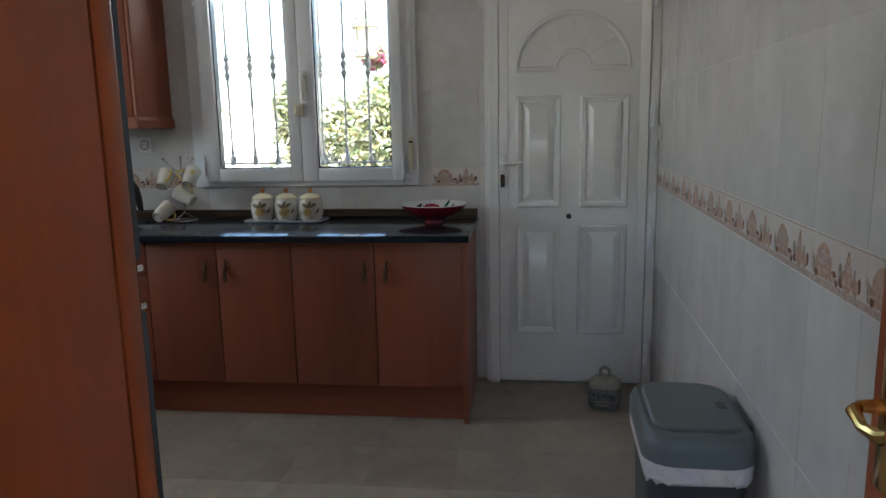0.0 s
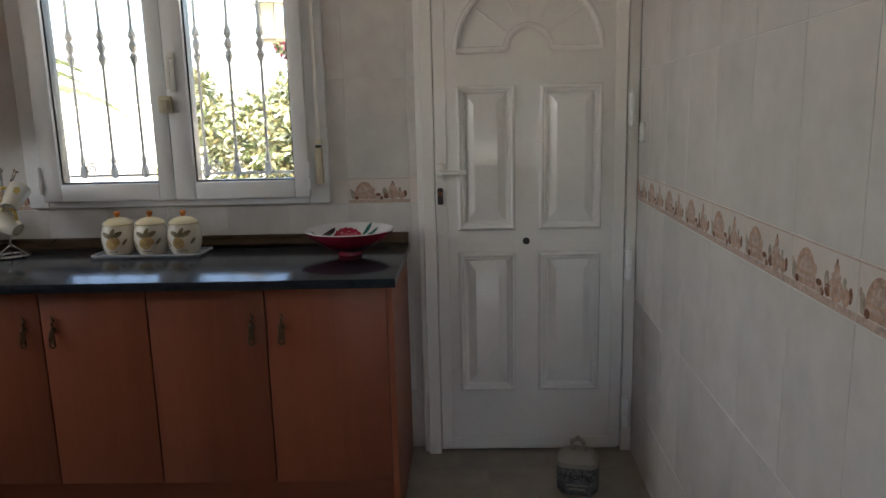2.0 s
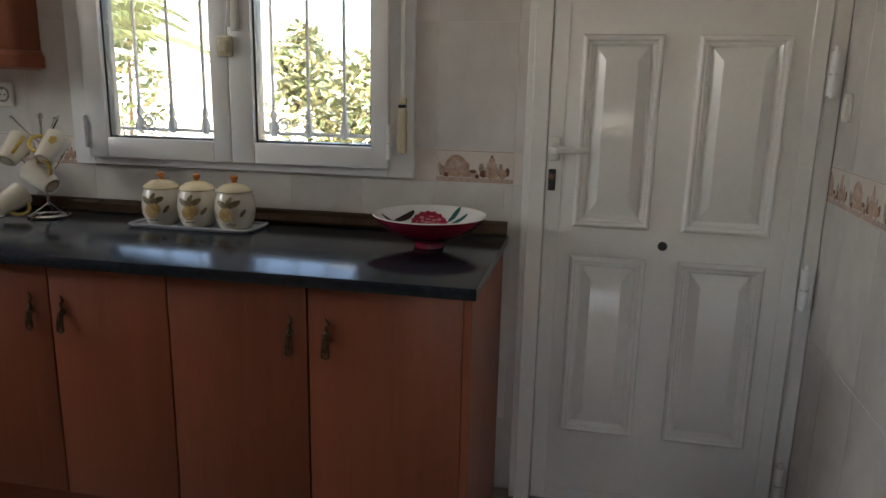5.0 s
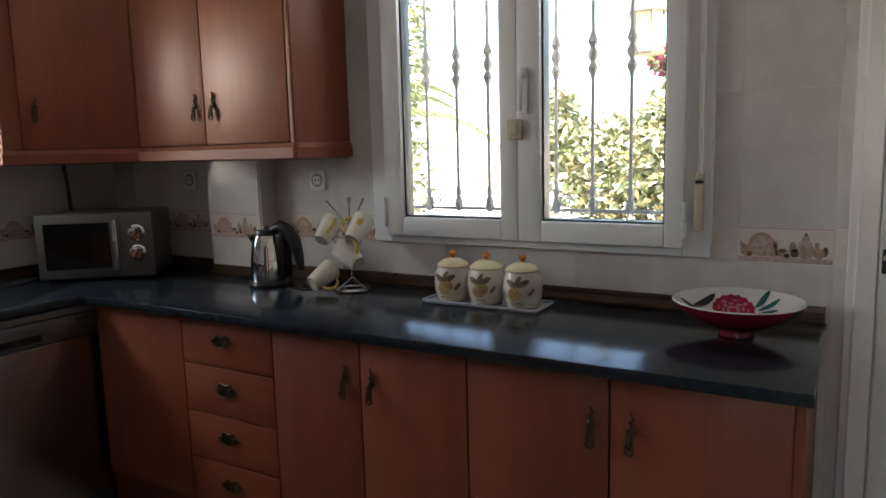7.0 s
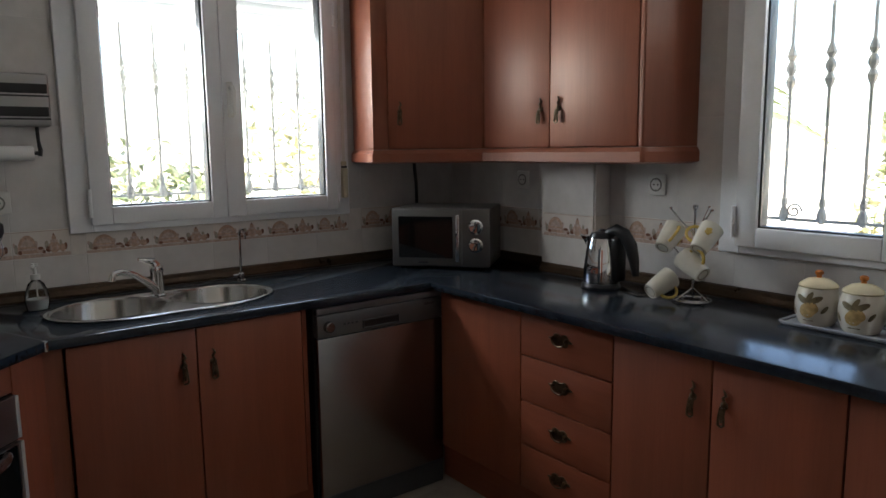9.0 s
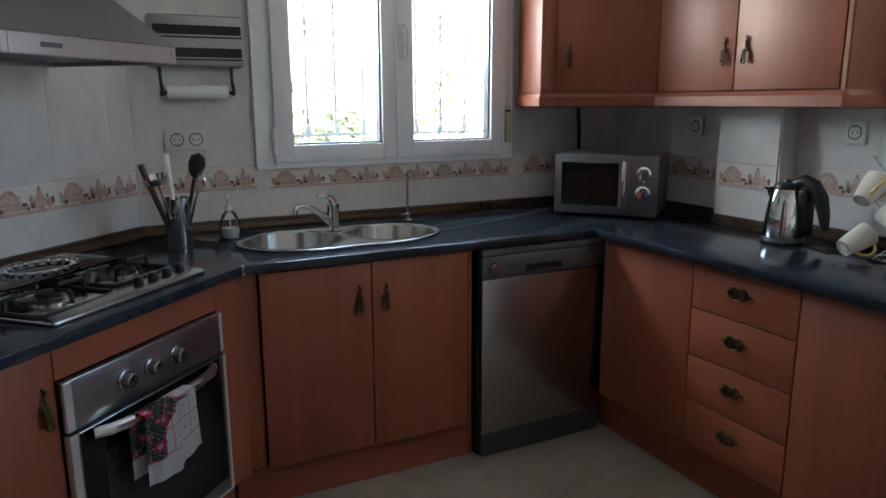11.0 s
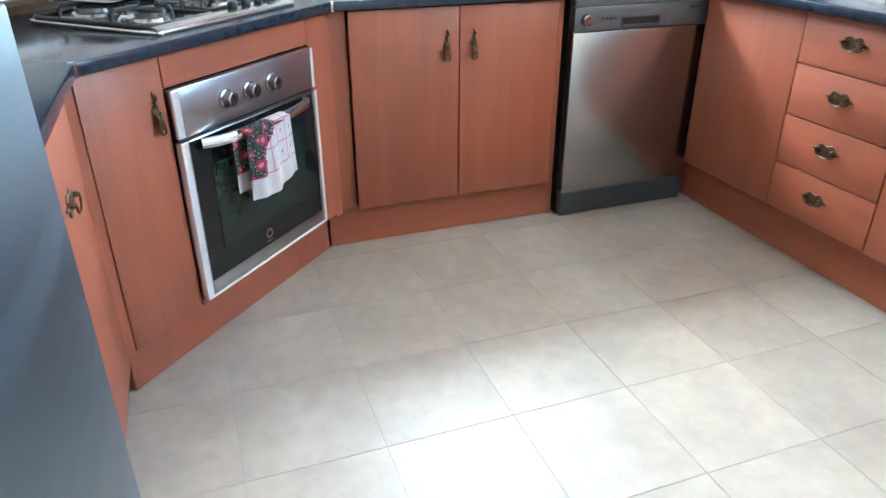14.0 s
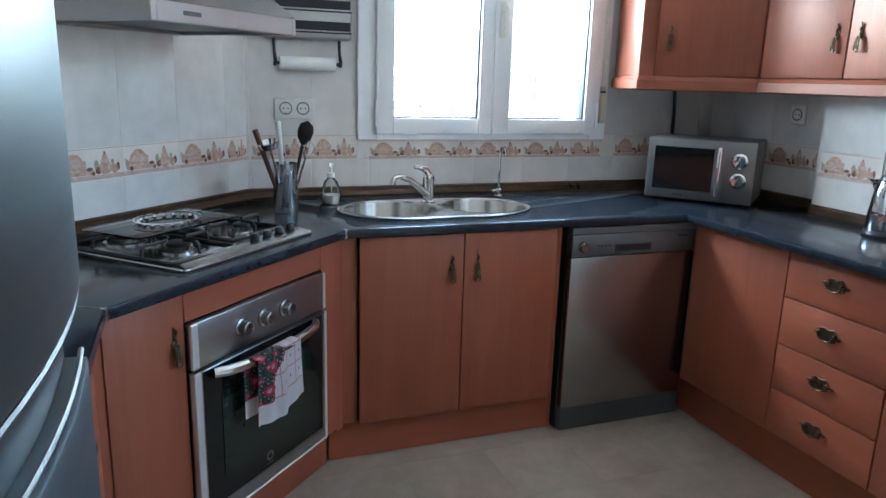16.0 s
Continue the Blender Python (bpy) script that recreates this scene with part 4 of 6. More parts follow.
P = 0.341
fx0 = -2.664 - P * 5
fy0 = -1.896 - P * 5
for i in range(14):
    for j in range(12):
        x0, x1 = max(fx0 + i * P, WEST), min(fx0 + (i + 1) * P, 0.0)
        y0, y1 = max(fy0 + j * P, SOUTH - 0.12), min(fy0 + (j + 1) * P, 0.0)
        if x1 - x0 < 0.02 or y1 - y0 < 0.02:
            continue
        w, h = round(x1 - x0, 4), round(y1 - y0, 4)
        key = (w, h, "floor_tile")
        m = Matrix.Translation(((x0 + x1) / 2, (y0 + y1) / 2, 0))
        if key not in TILES:
            o = part("tile", box(-w / 2 + 0.0011, w / 2 - 0.0011, -h / 2 + 0.0011, h / 2 - 0.0011, -0.0012, 0.0, 0.0004), M_FLOOR, floor, smooth=False)
            TILES[key] = o.data
            o.matrix_basis = m
        else:
            share("tile", TILES[key], floor, m)

# ---- outdoors ----
M_GROUND = surface("pale_terrace", (0.62, 0.51, 0.40), 0.85, var=0.12, big=0.7, fine=30, bump=0.2, spread=0)
M_LEAF = surface("green_leaf", (0.12, 0.15, 0.06), 0.5, var=0.35, big=4, fine=30, bump=0, spread=0.1)
M_LEAFY = surface("yellow_green_leaf", (0.23, 0.215, 0.10), 0.5, var=0.35, big=4, fine=30, bump=0)
M_LEAFG = surface("grey_green_leaf", (0.17, 0.19, 0.12), 0.5, var=0.3, big=3, fine=30, bump=0)
M_PINK = surface("pink_bract", (0.40, 0.07, 0.14), 0.6, var=0.3, big=5, fine=30, bump=0)
M_BARK = surface("brown_bark", (0.14, 0.10, 0.07), 0.9, var=0.3, big=8, fine=60, bump=0.5)
M_LANTERN = surface("pale_lantern_metal", (0.22, 0.20, 0.15), 0.5, 0.3, var=0.2)
M_FROST = surface("cream_lantern_glass", (0.62, 0.56, 0.36), 0.3, var=0.1)
bm = bmesh.new()
S = 300.0
box(-S, S, -S, S, -0.5, -0.14, bm=bm)
tagged(part("ground", bm, M_GROUND, smooth=False), "pale sunlit terrace and dry ground", "ground", "", "structure")


# two low pale walls, added to reflect sunlight in through the windows
M_BOUNCE = surface("pale_bounce", (0.78, 0.74, 0.68), 0.9, var=0.06, big=1.5, fine=40, bump=0.2, spread=0)
bm = box(-14.0, 6.0, 8.0, 8.25, -0.14, 1.7, 0.01)
tagged(part("garden_wall", bm, M_BOUNCE, smooth=False), "low pale wall added behind the shrubs to bounce sunlight", "wall", "", "structure")
bm = box(-14.25, -14.0, -8.0, 8.25, -0.14, 1.7, 0.01)
tagged(part("garden_wall", bm, M_BOUNCE, smooth=False), "low pale wall added beyond the sink window to bounce sunlight", "wall", "", "structure")


def leaf_cloud(rng, blobs, n, size, mats, share_of):
    """Folded leaves scattered over lumpy shells; share_of gives each material's share."""
    verts, faces, idx = [], [], []
    for _ in range(n):
        cx, cy, cz, rx, ry, rz = blobs[rng.randrange(len(blobs))]
        d = Vector((rng.gauss(0, 1), rng.gauss(0, 1), rng.gauss(0, 1))).normalized()
        k = rng.uniform(0.55, 1.05)
        p = Vector((cx + d.x * rx * k, cy + d.y * ry * k, max(0.02, cz + d.z * rz * k)))
        q = Euler((rng.uniform(0, 6.3), rng.uniform(0, 6.3), rng.uniform(0, 6.3))).to_matrix()
        s = size * rng.uniform(0.6, 1.4)
        a = len(verts)
        for v in ((0, -s, 0), (s * 0.42, 0, s * 0.12), (0, s, 0), (-s * 0.42, 0, s * 0.12)):
            verts.append(p + q @ Vector(v))
        faces += [(a, a + 1, a + 2), (a, a + 2, a + 3)]
        mi, u = 0, rng.random()
        while mi < len(share_of) - 1 and u > share_of[mi]:
            u -= share_of[mi]
            mi += 1
        idx += [mi, mi]
    me = bpy.data.meshes.new("crown")
    me.from_pydata(verts, [], faces)
    for mm in mats:
        me.materials.append(mm)
    me.polygons.foreach_set("material_index", idx)
    return me


def shrub(name, x, y, label, category, blobs, n, size, mats, shares, seed):
    rng = random.Random(seed)
    root = thing(name, pose(x, y, -0.14), label, category)
    me = leaf_cloud(rng, blobs, n, size, mats, shares)
    crown = new("crown", me)
    crown.parent = root
    for cx, cy, cz, rx, ry, rz in blobs[:5]:
        pts = [(cx * 0.15, cy * 0.15, 0), (cx * 0.5, cy * 0.5 + 0.03, cz * 0.45), (cx, cy, cz)]
        part("limb", tube(pts, [0.03, 0.02, 0.008], 7), M_BARK, root)
    return root


shrub("bougainvillea", -2.0, 3.1, "sunlit shrub with cream leaves and pink bracts", "shrub",
      [(-0.8, 0, 0.95, 0.45, 0.4, 0.75), (-0.3, 0.1, 1.05, 0.5, 0.4, 0.7), (0.3, 0, 1.1, 0.5, 0.4, 0.8), (0.1, 0.2, 1.75, 0.4, 0.3, 0.3), (-0.95, 0.1, 1.65, 0.22, 0.25, 0.35), (0.75, 0.1, 1.1, 0.5, 0.4, 0.9), (-0.3, 0.1, 0.4, 0.7, 0.3, 0.4), (0.5, 0.1, 0.4, 0.7, 0.3, 0.4), (-0.45, -0.1, 1.35, 0.4, 0.3, 0.45), (0.0, -0.1, 1.4, 0.4, 0.3, 0.45)], 9500, 0.045, [M_LEAFY, M_LEAF, M_LEAFG], [0.45, 0.3, 0.25], 3)
shrub("bougainvillea", -1.75, 3.5, "climbing shrub in pink flower", "shrub",
      [(0, 0, 1.85, 0.42, 0.3, 0.28), (0.4, 0, 1.9, 0.4, 0.3, 0.35), (-0.45, 0, 2.2, 0.14, 0.12, 0.12), (0.2, 0, 1.3, 0.5, 0.3, 0.5), (0.8, 0.0, 1.9, 0.4, 0.3, 0.4)], 1500, 0.045, [M_PINK, M_LEAFY, M_LEAF], [0.45, 0.4, 0.15], 4)


def palm(x, y, seed):
    rng = random.Random(seed)
    root = thing("palm", pose(x, y, -0.14), "young feathery palm beside the terrace", "palm")
    prof = [(0.13, 0), (0.11, 0.4), (0.10, 1.45), (0.12, 1.6), (0.06, 1.8)]
    part("trunk", lathe(prof, 14), M_BARK, root)
    for k in range(16):
        a = k * 2.4
        tilt = rng.uniform(0.35, 1.25)
        ln = rng.uniform(1.3, 1.7)
        verts, faces, spine = [], [], []
        for i in range(22):
            t = i / 21
            r = ln * t * math.sin(tilt + t * 0.7)
            z = 1.75 + ln * t * math.cos(tilt + t * 0.9)
            for sgn in (-1, 1):
                b = len(verts)
                w = 0.26 * math.sin(math.pi * (0.12 + 0.85 * t))
                p = Vector((r, 0, z))
                if sgn < 0:
                    spine.append(p)
                verts += [p, p + Vector((w * 0.55, sgn * w * 0.5, -w * 0.1)), p + Vector((w * 0.9, sgn * w, -w * 0.45)), p + Vector((0.012, sgn * 0.02, 0.0))]
                faces += [(b, b + 1, b + 2), (b, b + 2, b + 3)]
        b = len(verts)
        for p in spine:
            verts += [p + Vector((0, -0.012, -0.006)), p + Vector((0, 0.012, -0.006))]
        faces += [(b + 2 * i, b + 2 * i + 1, b + 2 * i + 3, b + 2 * i + 2) for i in range(len(spine) - 1)]
        me = bpy.data.meshes.new("frond")
        me.from_pydata([Matrix.Rotation(a, 3, "Z") @ v for v in verts], [], faces)
        me.materials.append(M_LEAF)
        f = new("frond", me)
        f.parent = root
    return root


palm(-5.05, 3.0, 7)
shrub("hedge", -5.1, 3.9, "tall feathery green hedge outside the window", "hedge",
      [(-0.5, 0, 1.0, 0.5, 0.4, 1.1), (0.0, 0, 1.2, 0.45, 0.4, 1.2), (-0.3, 0.1, 2.5, 0.5, 0.4, 0.9), (0.15, 0.0, 2.6, 0.35, 0.35, 0.8), (-0.2, 0, 3.4, 0.4, 0.35, 0.6)], 4200, 0.05, [M_LEAF, M_LEAFG, M_LEAFY], [0.6, 0.2, 0.2], 21)
shrub("shrub", -7.6, -0.7, "pale grey-green garden shrub outside the sink window", "shrub",
      [(0, -0.7, 1.1, 0.6, 0.6, 0.75), (0.1, 0.0, 0.95, 0.6, 0.7, 0.75), (0, 0.7, 0.6, 0.5, 0.6, 0.55), (-0.2, -1.3, 1.15, 0.6, 0.6, 0.8), (0, 0.3, 1.0, 0.4, 0.4, 0.5)], 2600, 0.06, [M_LEAFG, M_LEAF, M_LEAFY], [0.6, 0.25, 0.15], 9)
shrub("shrub", -8.6, 1.0, "tall dry garden shrub with thin twigs", "shrub",
      [(0, 0, 1.3, 0.6, 0.5, 1.0), (0.2, 0.5, 1.5, 0.5, 0.5, 0.9), (-0.2, -0.5, 0.8, 0.5, 0.5, 0.7)], 900, 0.06, [M_LEAFY, M_LEAFG], [0.6, 0.4], 10)

root = thing("lantern", pose(-1.9, 1.8, 1.9), "pale metal hanging garden lantern with cream panes", "lantern")
part("base", lathe([(0, 0), (0.085, 0), (0.095, 0.015), (0.085, 0.03), (0, 0.03)], 6), M_LANTERN, root)
for i in range(6):
    a = math.tau * i / 6
    part("post", tube([(0.078 * math.cos(a), 0.078 * math.sin(a), 0.02), (0.092 * math.cos(a), 0.092 * math.sin(a), 0.23)], 0.006, 6), M_LANTERN, root)
part("pane", lathe([(0.07, 0.03), (0.083, 0.228)], 6, caps=False), M_FROST, root, "cream lantern glass")
part("roof", lathe([(0.12, 0.225), (0.115, 0.245), (0.08, 0.285), (0.085, 0.295), (0.045, 0.34), (0.015, 0.37), (0.008, 0.40), (0, 0.405)], 6), M_LANTERN, root)
part("bracket_arm", tube([(0, 0, 0.40), (0, 0, 0.62), (0, -0.05, 0.68), (0, -1.585, 0.68)], 0.012, 8), M_LANTERN, root)

# ---- oven, hob, hood ----
root = thing("oven", HOB @ Matrix.Translation((0.070, FD, 0.01)) @ Matrix.Diagonal((1.035, 1, 1, 1)), "built-in steel oven with black glass door", "oven")
part("casing", box(-0.285, 0.285, 0.005, 0.54, 0.172, 0.765), M_BLACK, root, smooth=False)
pn = part("control_panel", box(-0.29, 0.29, -0.018, 0.006, 0.64, 0.768, 0.004, 2), M_STEELH, root, "brushed steel control panel")
M_SATIN = surface("satin_aluminium", (0.78, 0.78, 0.77), 0.34, 0.6, var=0.04, bump=0.01)
for x, ww in ((-0.292, 0.024), (0.28, 0.012)):
    part("edge_strip", box(x, x + ww, -0.021, -0.01, 0.642, 0.766, 0.002), M_SATIN, pn, "bright satin edge")
for x in (-0.108, -0.014, 0.081):
    kn = part("knob", lathe([(0.026, 0), (0.026, 0.006), (0.021, 0.008), (0.019, 0.028), (0.016, 0.031), (0, 0.031)], 24, Matrix.Translation((x, -0.018, 0.705)) @ Matrix.Rotation(radians(90), 4, "X")), M_STEEL, root)
    part("pointer", box(x - 0.002, x + 0.002, -0.051, -0.047, 0.703, 0.722), M_BLACK, kn)
bm = bmesh.new()
for r in clip_out([(-0.29, 0.29, 0.172, 0.632)], (-0.262, 0.272, 0.212, 0.626)):
    box(r[0], r[1], -0.022, 0.004, r[2], r[3], 0.003, 2, bm)
dr = part("oven_door", bm, M_STEELH, root, "steel-framed drop-down door")
for x, ww in ((-0.2925, 0.024), (0.2805, 0.012)):
    part("edge_trim", box(x, x + ww, -0.0245, -0.004, 0.172, 0.632, 0.002), M_SATIN, dr, "bright satin edge")
part("drip_strip", box(-0.29, 0.29, -0.024, -0.004, 0.165, 0.1705, 0.001), M_PVC, dr, "pale strip under the door")
part("black_glass", box(-0.262, 0.272, -0.018, 0.0, 0.212, 0.628, 0.001), M_DARKGLASS, dr, "glossy black glass")
part("viewing_window", box(-0.195, 0.205, -0.0195, -0.017, 0.29, 0.545), M_OVENGLASS, dr, "smoked viewing window")
rn = lathe([(0.009, 0), (0.0165, 0), (0.0165, 0.0012), (0.009, 0.0012)], 20, Matrix.Translation((-0.005, -0.018, 0.25)) @ Matrix.Rotation(radians(90), 4, "X"), caps=False)
part("badge", rn, M_STEEL, dr)
part("badge_bar", box(-0.02, 0.01, -0.0192, -0.0178, 0.224, 0.229), M_STEEL, dr)
hx = [(-0.225 + 0.45 * i / 14, -0.024 - 0.048 * math.sin(math.pi * min(1, max(0, i / 14))) ** 0.5, 0.612) for i in range(15)]
part("handle", tube(hx, 0.015, 10), M_SINK, root, "bowed satin steel handle")
part("vent_gap", box(-0.285, 0.285, -0.006, 0.004, 0.632, 0.64), M_BLACK, root)

M_TOWEL = surface("white_cotton", (0.72, 0.68, 0.66), 0.95, var=0.05, fine=500, bump=0.35)
M_TRED = surface("red_print", (0.50, 0.05, 0.09), 0.95, var=0.3, big=40, fine=300, bump=0.3)
M_TPINK = surface("pink_check", (0.62, 0.30, 0.33), 0.95, var=0.1, fine=400, bump=0.3)
M_TNAVY = surface("dark_navy_print", (0.03, 0.035, 0.05), 0.95, var=0.3, big=40, bump=0.3)
M_TROSE = surface("rose_print", (0.66, 0.34, 0.38), 0.95, var=0.2, big=60, bump=0.3)
M_TGREEN = surface("green_print", (0.06, 0.14, 0.09), 0.95, var=0.3, big=40, bump=0.3)


def towel():
    """A folded tea towel hung over the oven handle, built as a grid that drapes both ways."""
    nx, nz = 56, 92
    roses = [(0.016 + 0.026 * (k % 2), 0.07 + 0.037 * k) for k in range(9)] + [(0.072, 0.225), (0.06, 0.26)]
    front = -0.086
    bm = bmesh.new()
    x0, x1 = -0.135, 0.062

    def place(u, v):
        # v from the back hem over the bar to the front hem
        length = 0.19 + 0.225
        s = v * length
        x = x0 + (x1 - x0) * u
        fold = 0.007 * math.sin(u * 9 + 0.6) + 0.004 * math.sin(u * 21)
        if s < 0.18:
            return (x - 0.025 + 0.01 * (0.18 - s), -0.050 + fold * 0.3 - 0.006, 0.415 + s + 0.0)
        if s < 0.21:
            a = (s - 0.18) / 0.03 * math.pi
            return (x - 0.012, -0.069 + 0.017 * math.cos(a), 0.595 + 0.006 * math.sin(a))
        dz = s - 0.21
        return (x + 0.02 * dz / 0.25 * (u - 0.2), front + fold * min(1, dz * 9) - 0.006 * dz, 0.595 - dz - 0.02 * u * (1 - u) * 4 * dz / 0.25 + 0.03 * u * dz / 0.25)
    grid = [[bm.verts.new(place(i / nx, j / nz)) for j in range(nz + 1)] for i in range(nx + 1)]
    for i in range(nx):
        for j in range(nz):
            f = bm.faces.new((grid[i][j], grid[i + 1][j], grid[i + 1][j + 1], grid[i][j + 1]))
            u, v = (i + 0.5) / nx, (j + 0.5) / nz
            px, pz = u * 0.185, v * 0.43
            near, rose = min((math.hypot(px - cx, pz - cz), k) for k, (cx, cz) in enumerate(roses))
            sprig = math.sin(px * 330 + 2 * math.sin(pz * 95)) * math.sin(pz * 210 + 1.5 * math.sin(px * 160))
            edge = 0.30 + 0.30 * math.exp(-((v - 0.52) / 0.11) ** 2)
            mi = 0
            if 0.13 < v < 0.85:
                if u < edge:
                    size = 0.017 if rose % 3 == 1 else 0.010
                    mi = 5 if near < size * 0.45 else (1 if near < size else (3 if sprig > 0.1 else (5 if sprig < -0.8 else 4)))
                elif u < edge + 0.035:
                    mi = 1
                elif i % 11 == 3 or j % 15 == 2:
                    mi = 2
                elif i % 11 == 8 and j % 15 in (9, 10):
                    mi = 1
            if (0.845 < v < 0.862 or 0.125 < v < 0.14) and u < edge + 0.03:
                mi = 1
            f.material_index = mi
    bmesh.ops.solidify(bm, geom=bm.faces[:], thickness=0.003)
    return bm


root = thing("tea_towel", HOB @ Matrix.Translation((0.078, FD, 0.038)), "white checked tea towel with dark rose border on the oven handle", "towel")
part("cloth", towel(), [M_TOWEL, M_TRED, M_TPINK, M_TGREEN, M_TNAVY, M_TROSE], root)

root = thing("gas_hob", HOB @ Matrix.Translation((0.085, 0.05, COUNTER)), "stainless steel gas hob with black pan supports", "hob")
bm = prism(round_rect(-0.285, 0.285, 0.0, 0.475, 0.02), 0.0, 0.012, 0.004, 2)
part("hob_plate", bm, M_SINK, root)
own = bmesh.new()
N = 20
for i in range(N + 1):
    t = i / N
    x = -0.28 + 0.555 * t
    d = 0.02 + 0.075 * math.sin(math.pi * min(1, t * 0.62 + 0.08)) * (0.15 + t)
    for y, z in ((0.004, 0.0125), (0.010, 0.0155), (0.012 + d * 0.6, 0.021), (0.02 + d, 0.013)):
        own.verts.new((x, y, z))
own.verts.ensure_lookup_table()
for i in range(N):
    for k in range(3):
        own.faces.new([own.verts[j] for j in (i * 4 + k, i * 4 + k + 1, (i + 1) * 4 + k + 1, (i + 1) * 4 + k)])
part("control_ridge", own, M_SINK, root, "raised polished control ridge")
for i in range(4):
    part("knob", lathe([(0.014, 0), (0.015, 0.008), (0.012, 0.017), (0.009, 0.019), (0, 0.019)], 18, Matrix.Translation((0.055 + i * 0.058, 0.055, 0.021))), M_BLACK, root)
for x, y, r in ((-0.155, 0.15, 0.038), (-0.155, 0.36, 0.05), (0.14, 0.18, 0.03), (0.14, 0.37, 0.042)):
    b = part("burner", lathe([(r + 0.012, 0.012), (r + 0.01, 0.02), (r, 0.022), (r, 0.034), (r - 0.006, 0.036), (0, 0.036)], 24, Matrix.Translation((x, y, 0))), M_STEEL, root)
    part("cap", lathe([(r - 0.004, 0.036), (r - 0.004, 0.043), (r - 0.012, 0.046), (0, 0.046)], 24, Matrix.Translation((x, y, 0))), M_IRON, b)
for x0, x1 in ((-0.275, -0.025), (0.015, 0.265)):
    y0, y1 = 0.055, 0.46
    if x0 > 0:
        y0 = 0.115
    bm = tube([(x, y, 0.017) for x, y in round_rect(x0, x1, y0, y1, 0.02, 3)], 0.006, 6, True)
    for k in range(2):
        cy = y0 + (y1 - y0) * (0.27 + 0.46 * k)
        cx = (x0 + x1) / 2
        for sx in (-1, 1):
            tube([(cx + sx * 0.124, cy, 0.017), (cx + sx * 0.122, cy, 0.042), (cx + sx * 0.112, cy, 0.05), (cx + sx * 0.035, cy, 0.05)], 0.0055, 6, bm=bm)
        for sy in (-1, 1):
            tube([(cx, cy + sy * 0.085, 0.017), (cx, cy + sy * 0.083, 0.042), (cx, cy + sy * 0.075, 0.05), (cx, cy + sy * 0.03, 0.05)], 0.0055, 6, bm=bm)
    part("pan_support", bm, M_IRON, root, "black enamelled pan support")

root = thing("glass_board", HOB @ Matrix.Translation((0.06, 0.37, COUNTER + 0.056)), "clear glass board with a moulded ring, lying on the pan supports", "board")
part("sheet", prism(round_rect(-0.215, 0.2, -0.11, 0.125, 0.015), 0, 0.005, 0.0015, 1), M_CLEAR, root)
bm = bmesh.new()
for i in range(18):
    a = math.tau * i / 18
    lathe([(0, 0.0), (0.006, 0.001), (0.007, 0.006), (0.004, 0.011), (0, 0.012)], 10, Matrix.Translation((0.0 + 0.092 * math.cos(a), 0.0 + 0.075 * math.sin(a), 0.004)), bm)
part("moulded_ring", bm, M_CHROME, root, "bright moulded ring")
part("rim", tube([(0.105 * math.cos(math.tau * i / 40), 0.088 * math.sin(math.tau * i / 40), 0.016) for i in range(40)], 0.002, 6, True), M_CHROME, root)
part("knob", lathe([(0.004, 0.003), (0.004, 0.02), (0.008, 0.026), (0, 0.03)], 10, Matrix.Translation((0.1, -0.03, 0))), M_CHROME, root)

HZ = 1.533
root = thing("cooker_hood", HOB @ Matrix.Translation((0.155, 0.665, HZ)), "brushed steel pyramid cooker hood on the tiled wall", "hood")
hw, hd = 0.30, 0.495
bm = bmesh.new()
for r in clip_out([(-hw, hw, -hd, 0.0)], (-hw + 0.02, hw - 0.02, -hd + 0.02, -0.02)):
    box(r[0], r[1], r[2], r[3], 0.0, 0.052, 0.002, 1, bm)
part("rim", bm, M_STEELH, root)
own = bmesh.new()
lo = [(-hw, -hd), (hw, -hd), (hw, 0.0), (-hw, 0.0)]
hi = [(-0.13, -0.24), (0.13, -0.24), (0.13, 0.0), (-0.13, 0.0)]
A = [own.verts.new((x, y, 0.052)) for x, y in lo]
B = [own.verts.new((x, y, 0.30)) for x, y in hi]
for i in range(4):
    own.faces.new((A[i], A[(i + 1) % 4], B[(i + 1) % 4], B[i]))
part("canopy", own, M_STEEL, root)
part("chimney", box(-0.13, 0.13, -0.24, 0.0, 0.30, TOP - HZ, 0.003), M_STEEL, root)
part("filter", box(-hw + 0.02, hw - 0.02, -hd + 0.02, -0.02, 0.012, 0.02), M_GREYDK, root)
part("badge", box(-0.19, -0.125, -hd - 0.001, -hd, 0.02, 0.032), M_GREYDK, root, "small dark maker's mark")

# ---- sink and taps ----
root = thing("sink", pose(-3.71, -1.64, COUNTER), "steel inset sink with two round bowls", "sink")
bm = bmesh.new()


def sink_rim():
    out = []
    for i in range(64):
        a = math.tau * i / 64
        x, y = 0.232 * math.cos(a), 0.405 * math.sin(a)
        pinch = 1 - 0.10 * math.exp(-(y / 0.10) ** 2)
        out.append((x * pinch * (1.0 + 0.08 * abs(math.sin(a))), y))
    return out


bm = prism(sink_rim(), 0.0005, 0.007, 0.003, 2)
rim = part("rim", bm, M_SINK, root)
cut = bmesh.new()
for cx, cy, r in (SINK_L, SINK_R):
    lathe([(r - 0.012, -0.1), (r - 0.012, 0.1)], 40, Matrix.Translation((cx + 3.71, cy + 1.64, 0)), cut)
cutter = part("cutter", cut, M_SINK)
cutter.matrix_basis = root.matrix_basis.copy()
md = rim.modifiers.new("bowls", "BOOLEAN")
md.object, md.operation, md.solver = cutter, "DIFFERENCE", "EXACT"
bpy.context.view_layer.update()
baked = bpy.data.meshes.new_from_object(rim.evaluated_get(bpy.context.evaluated_depsgraph_get()))
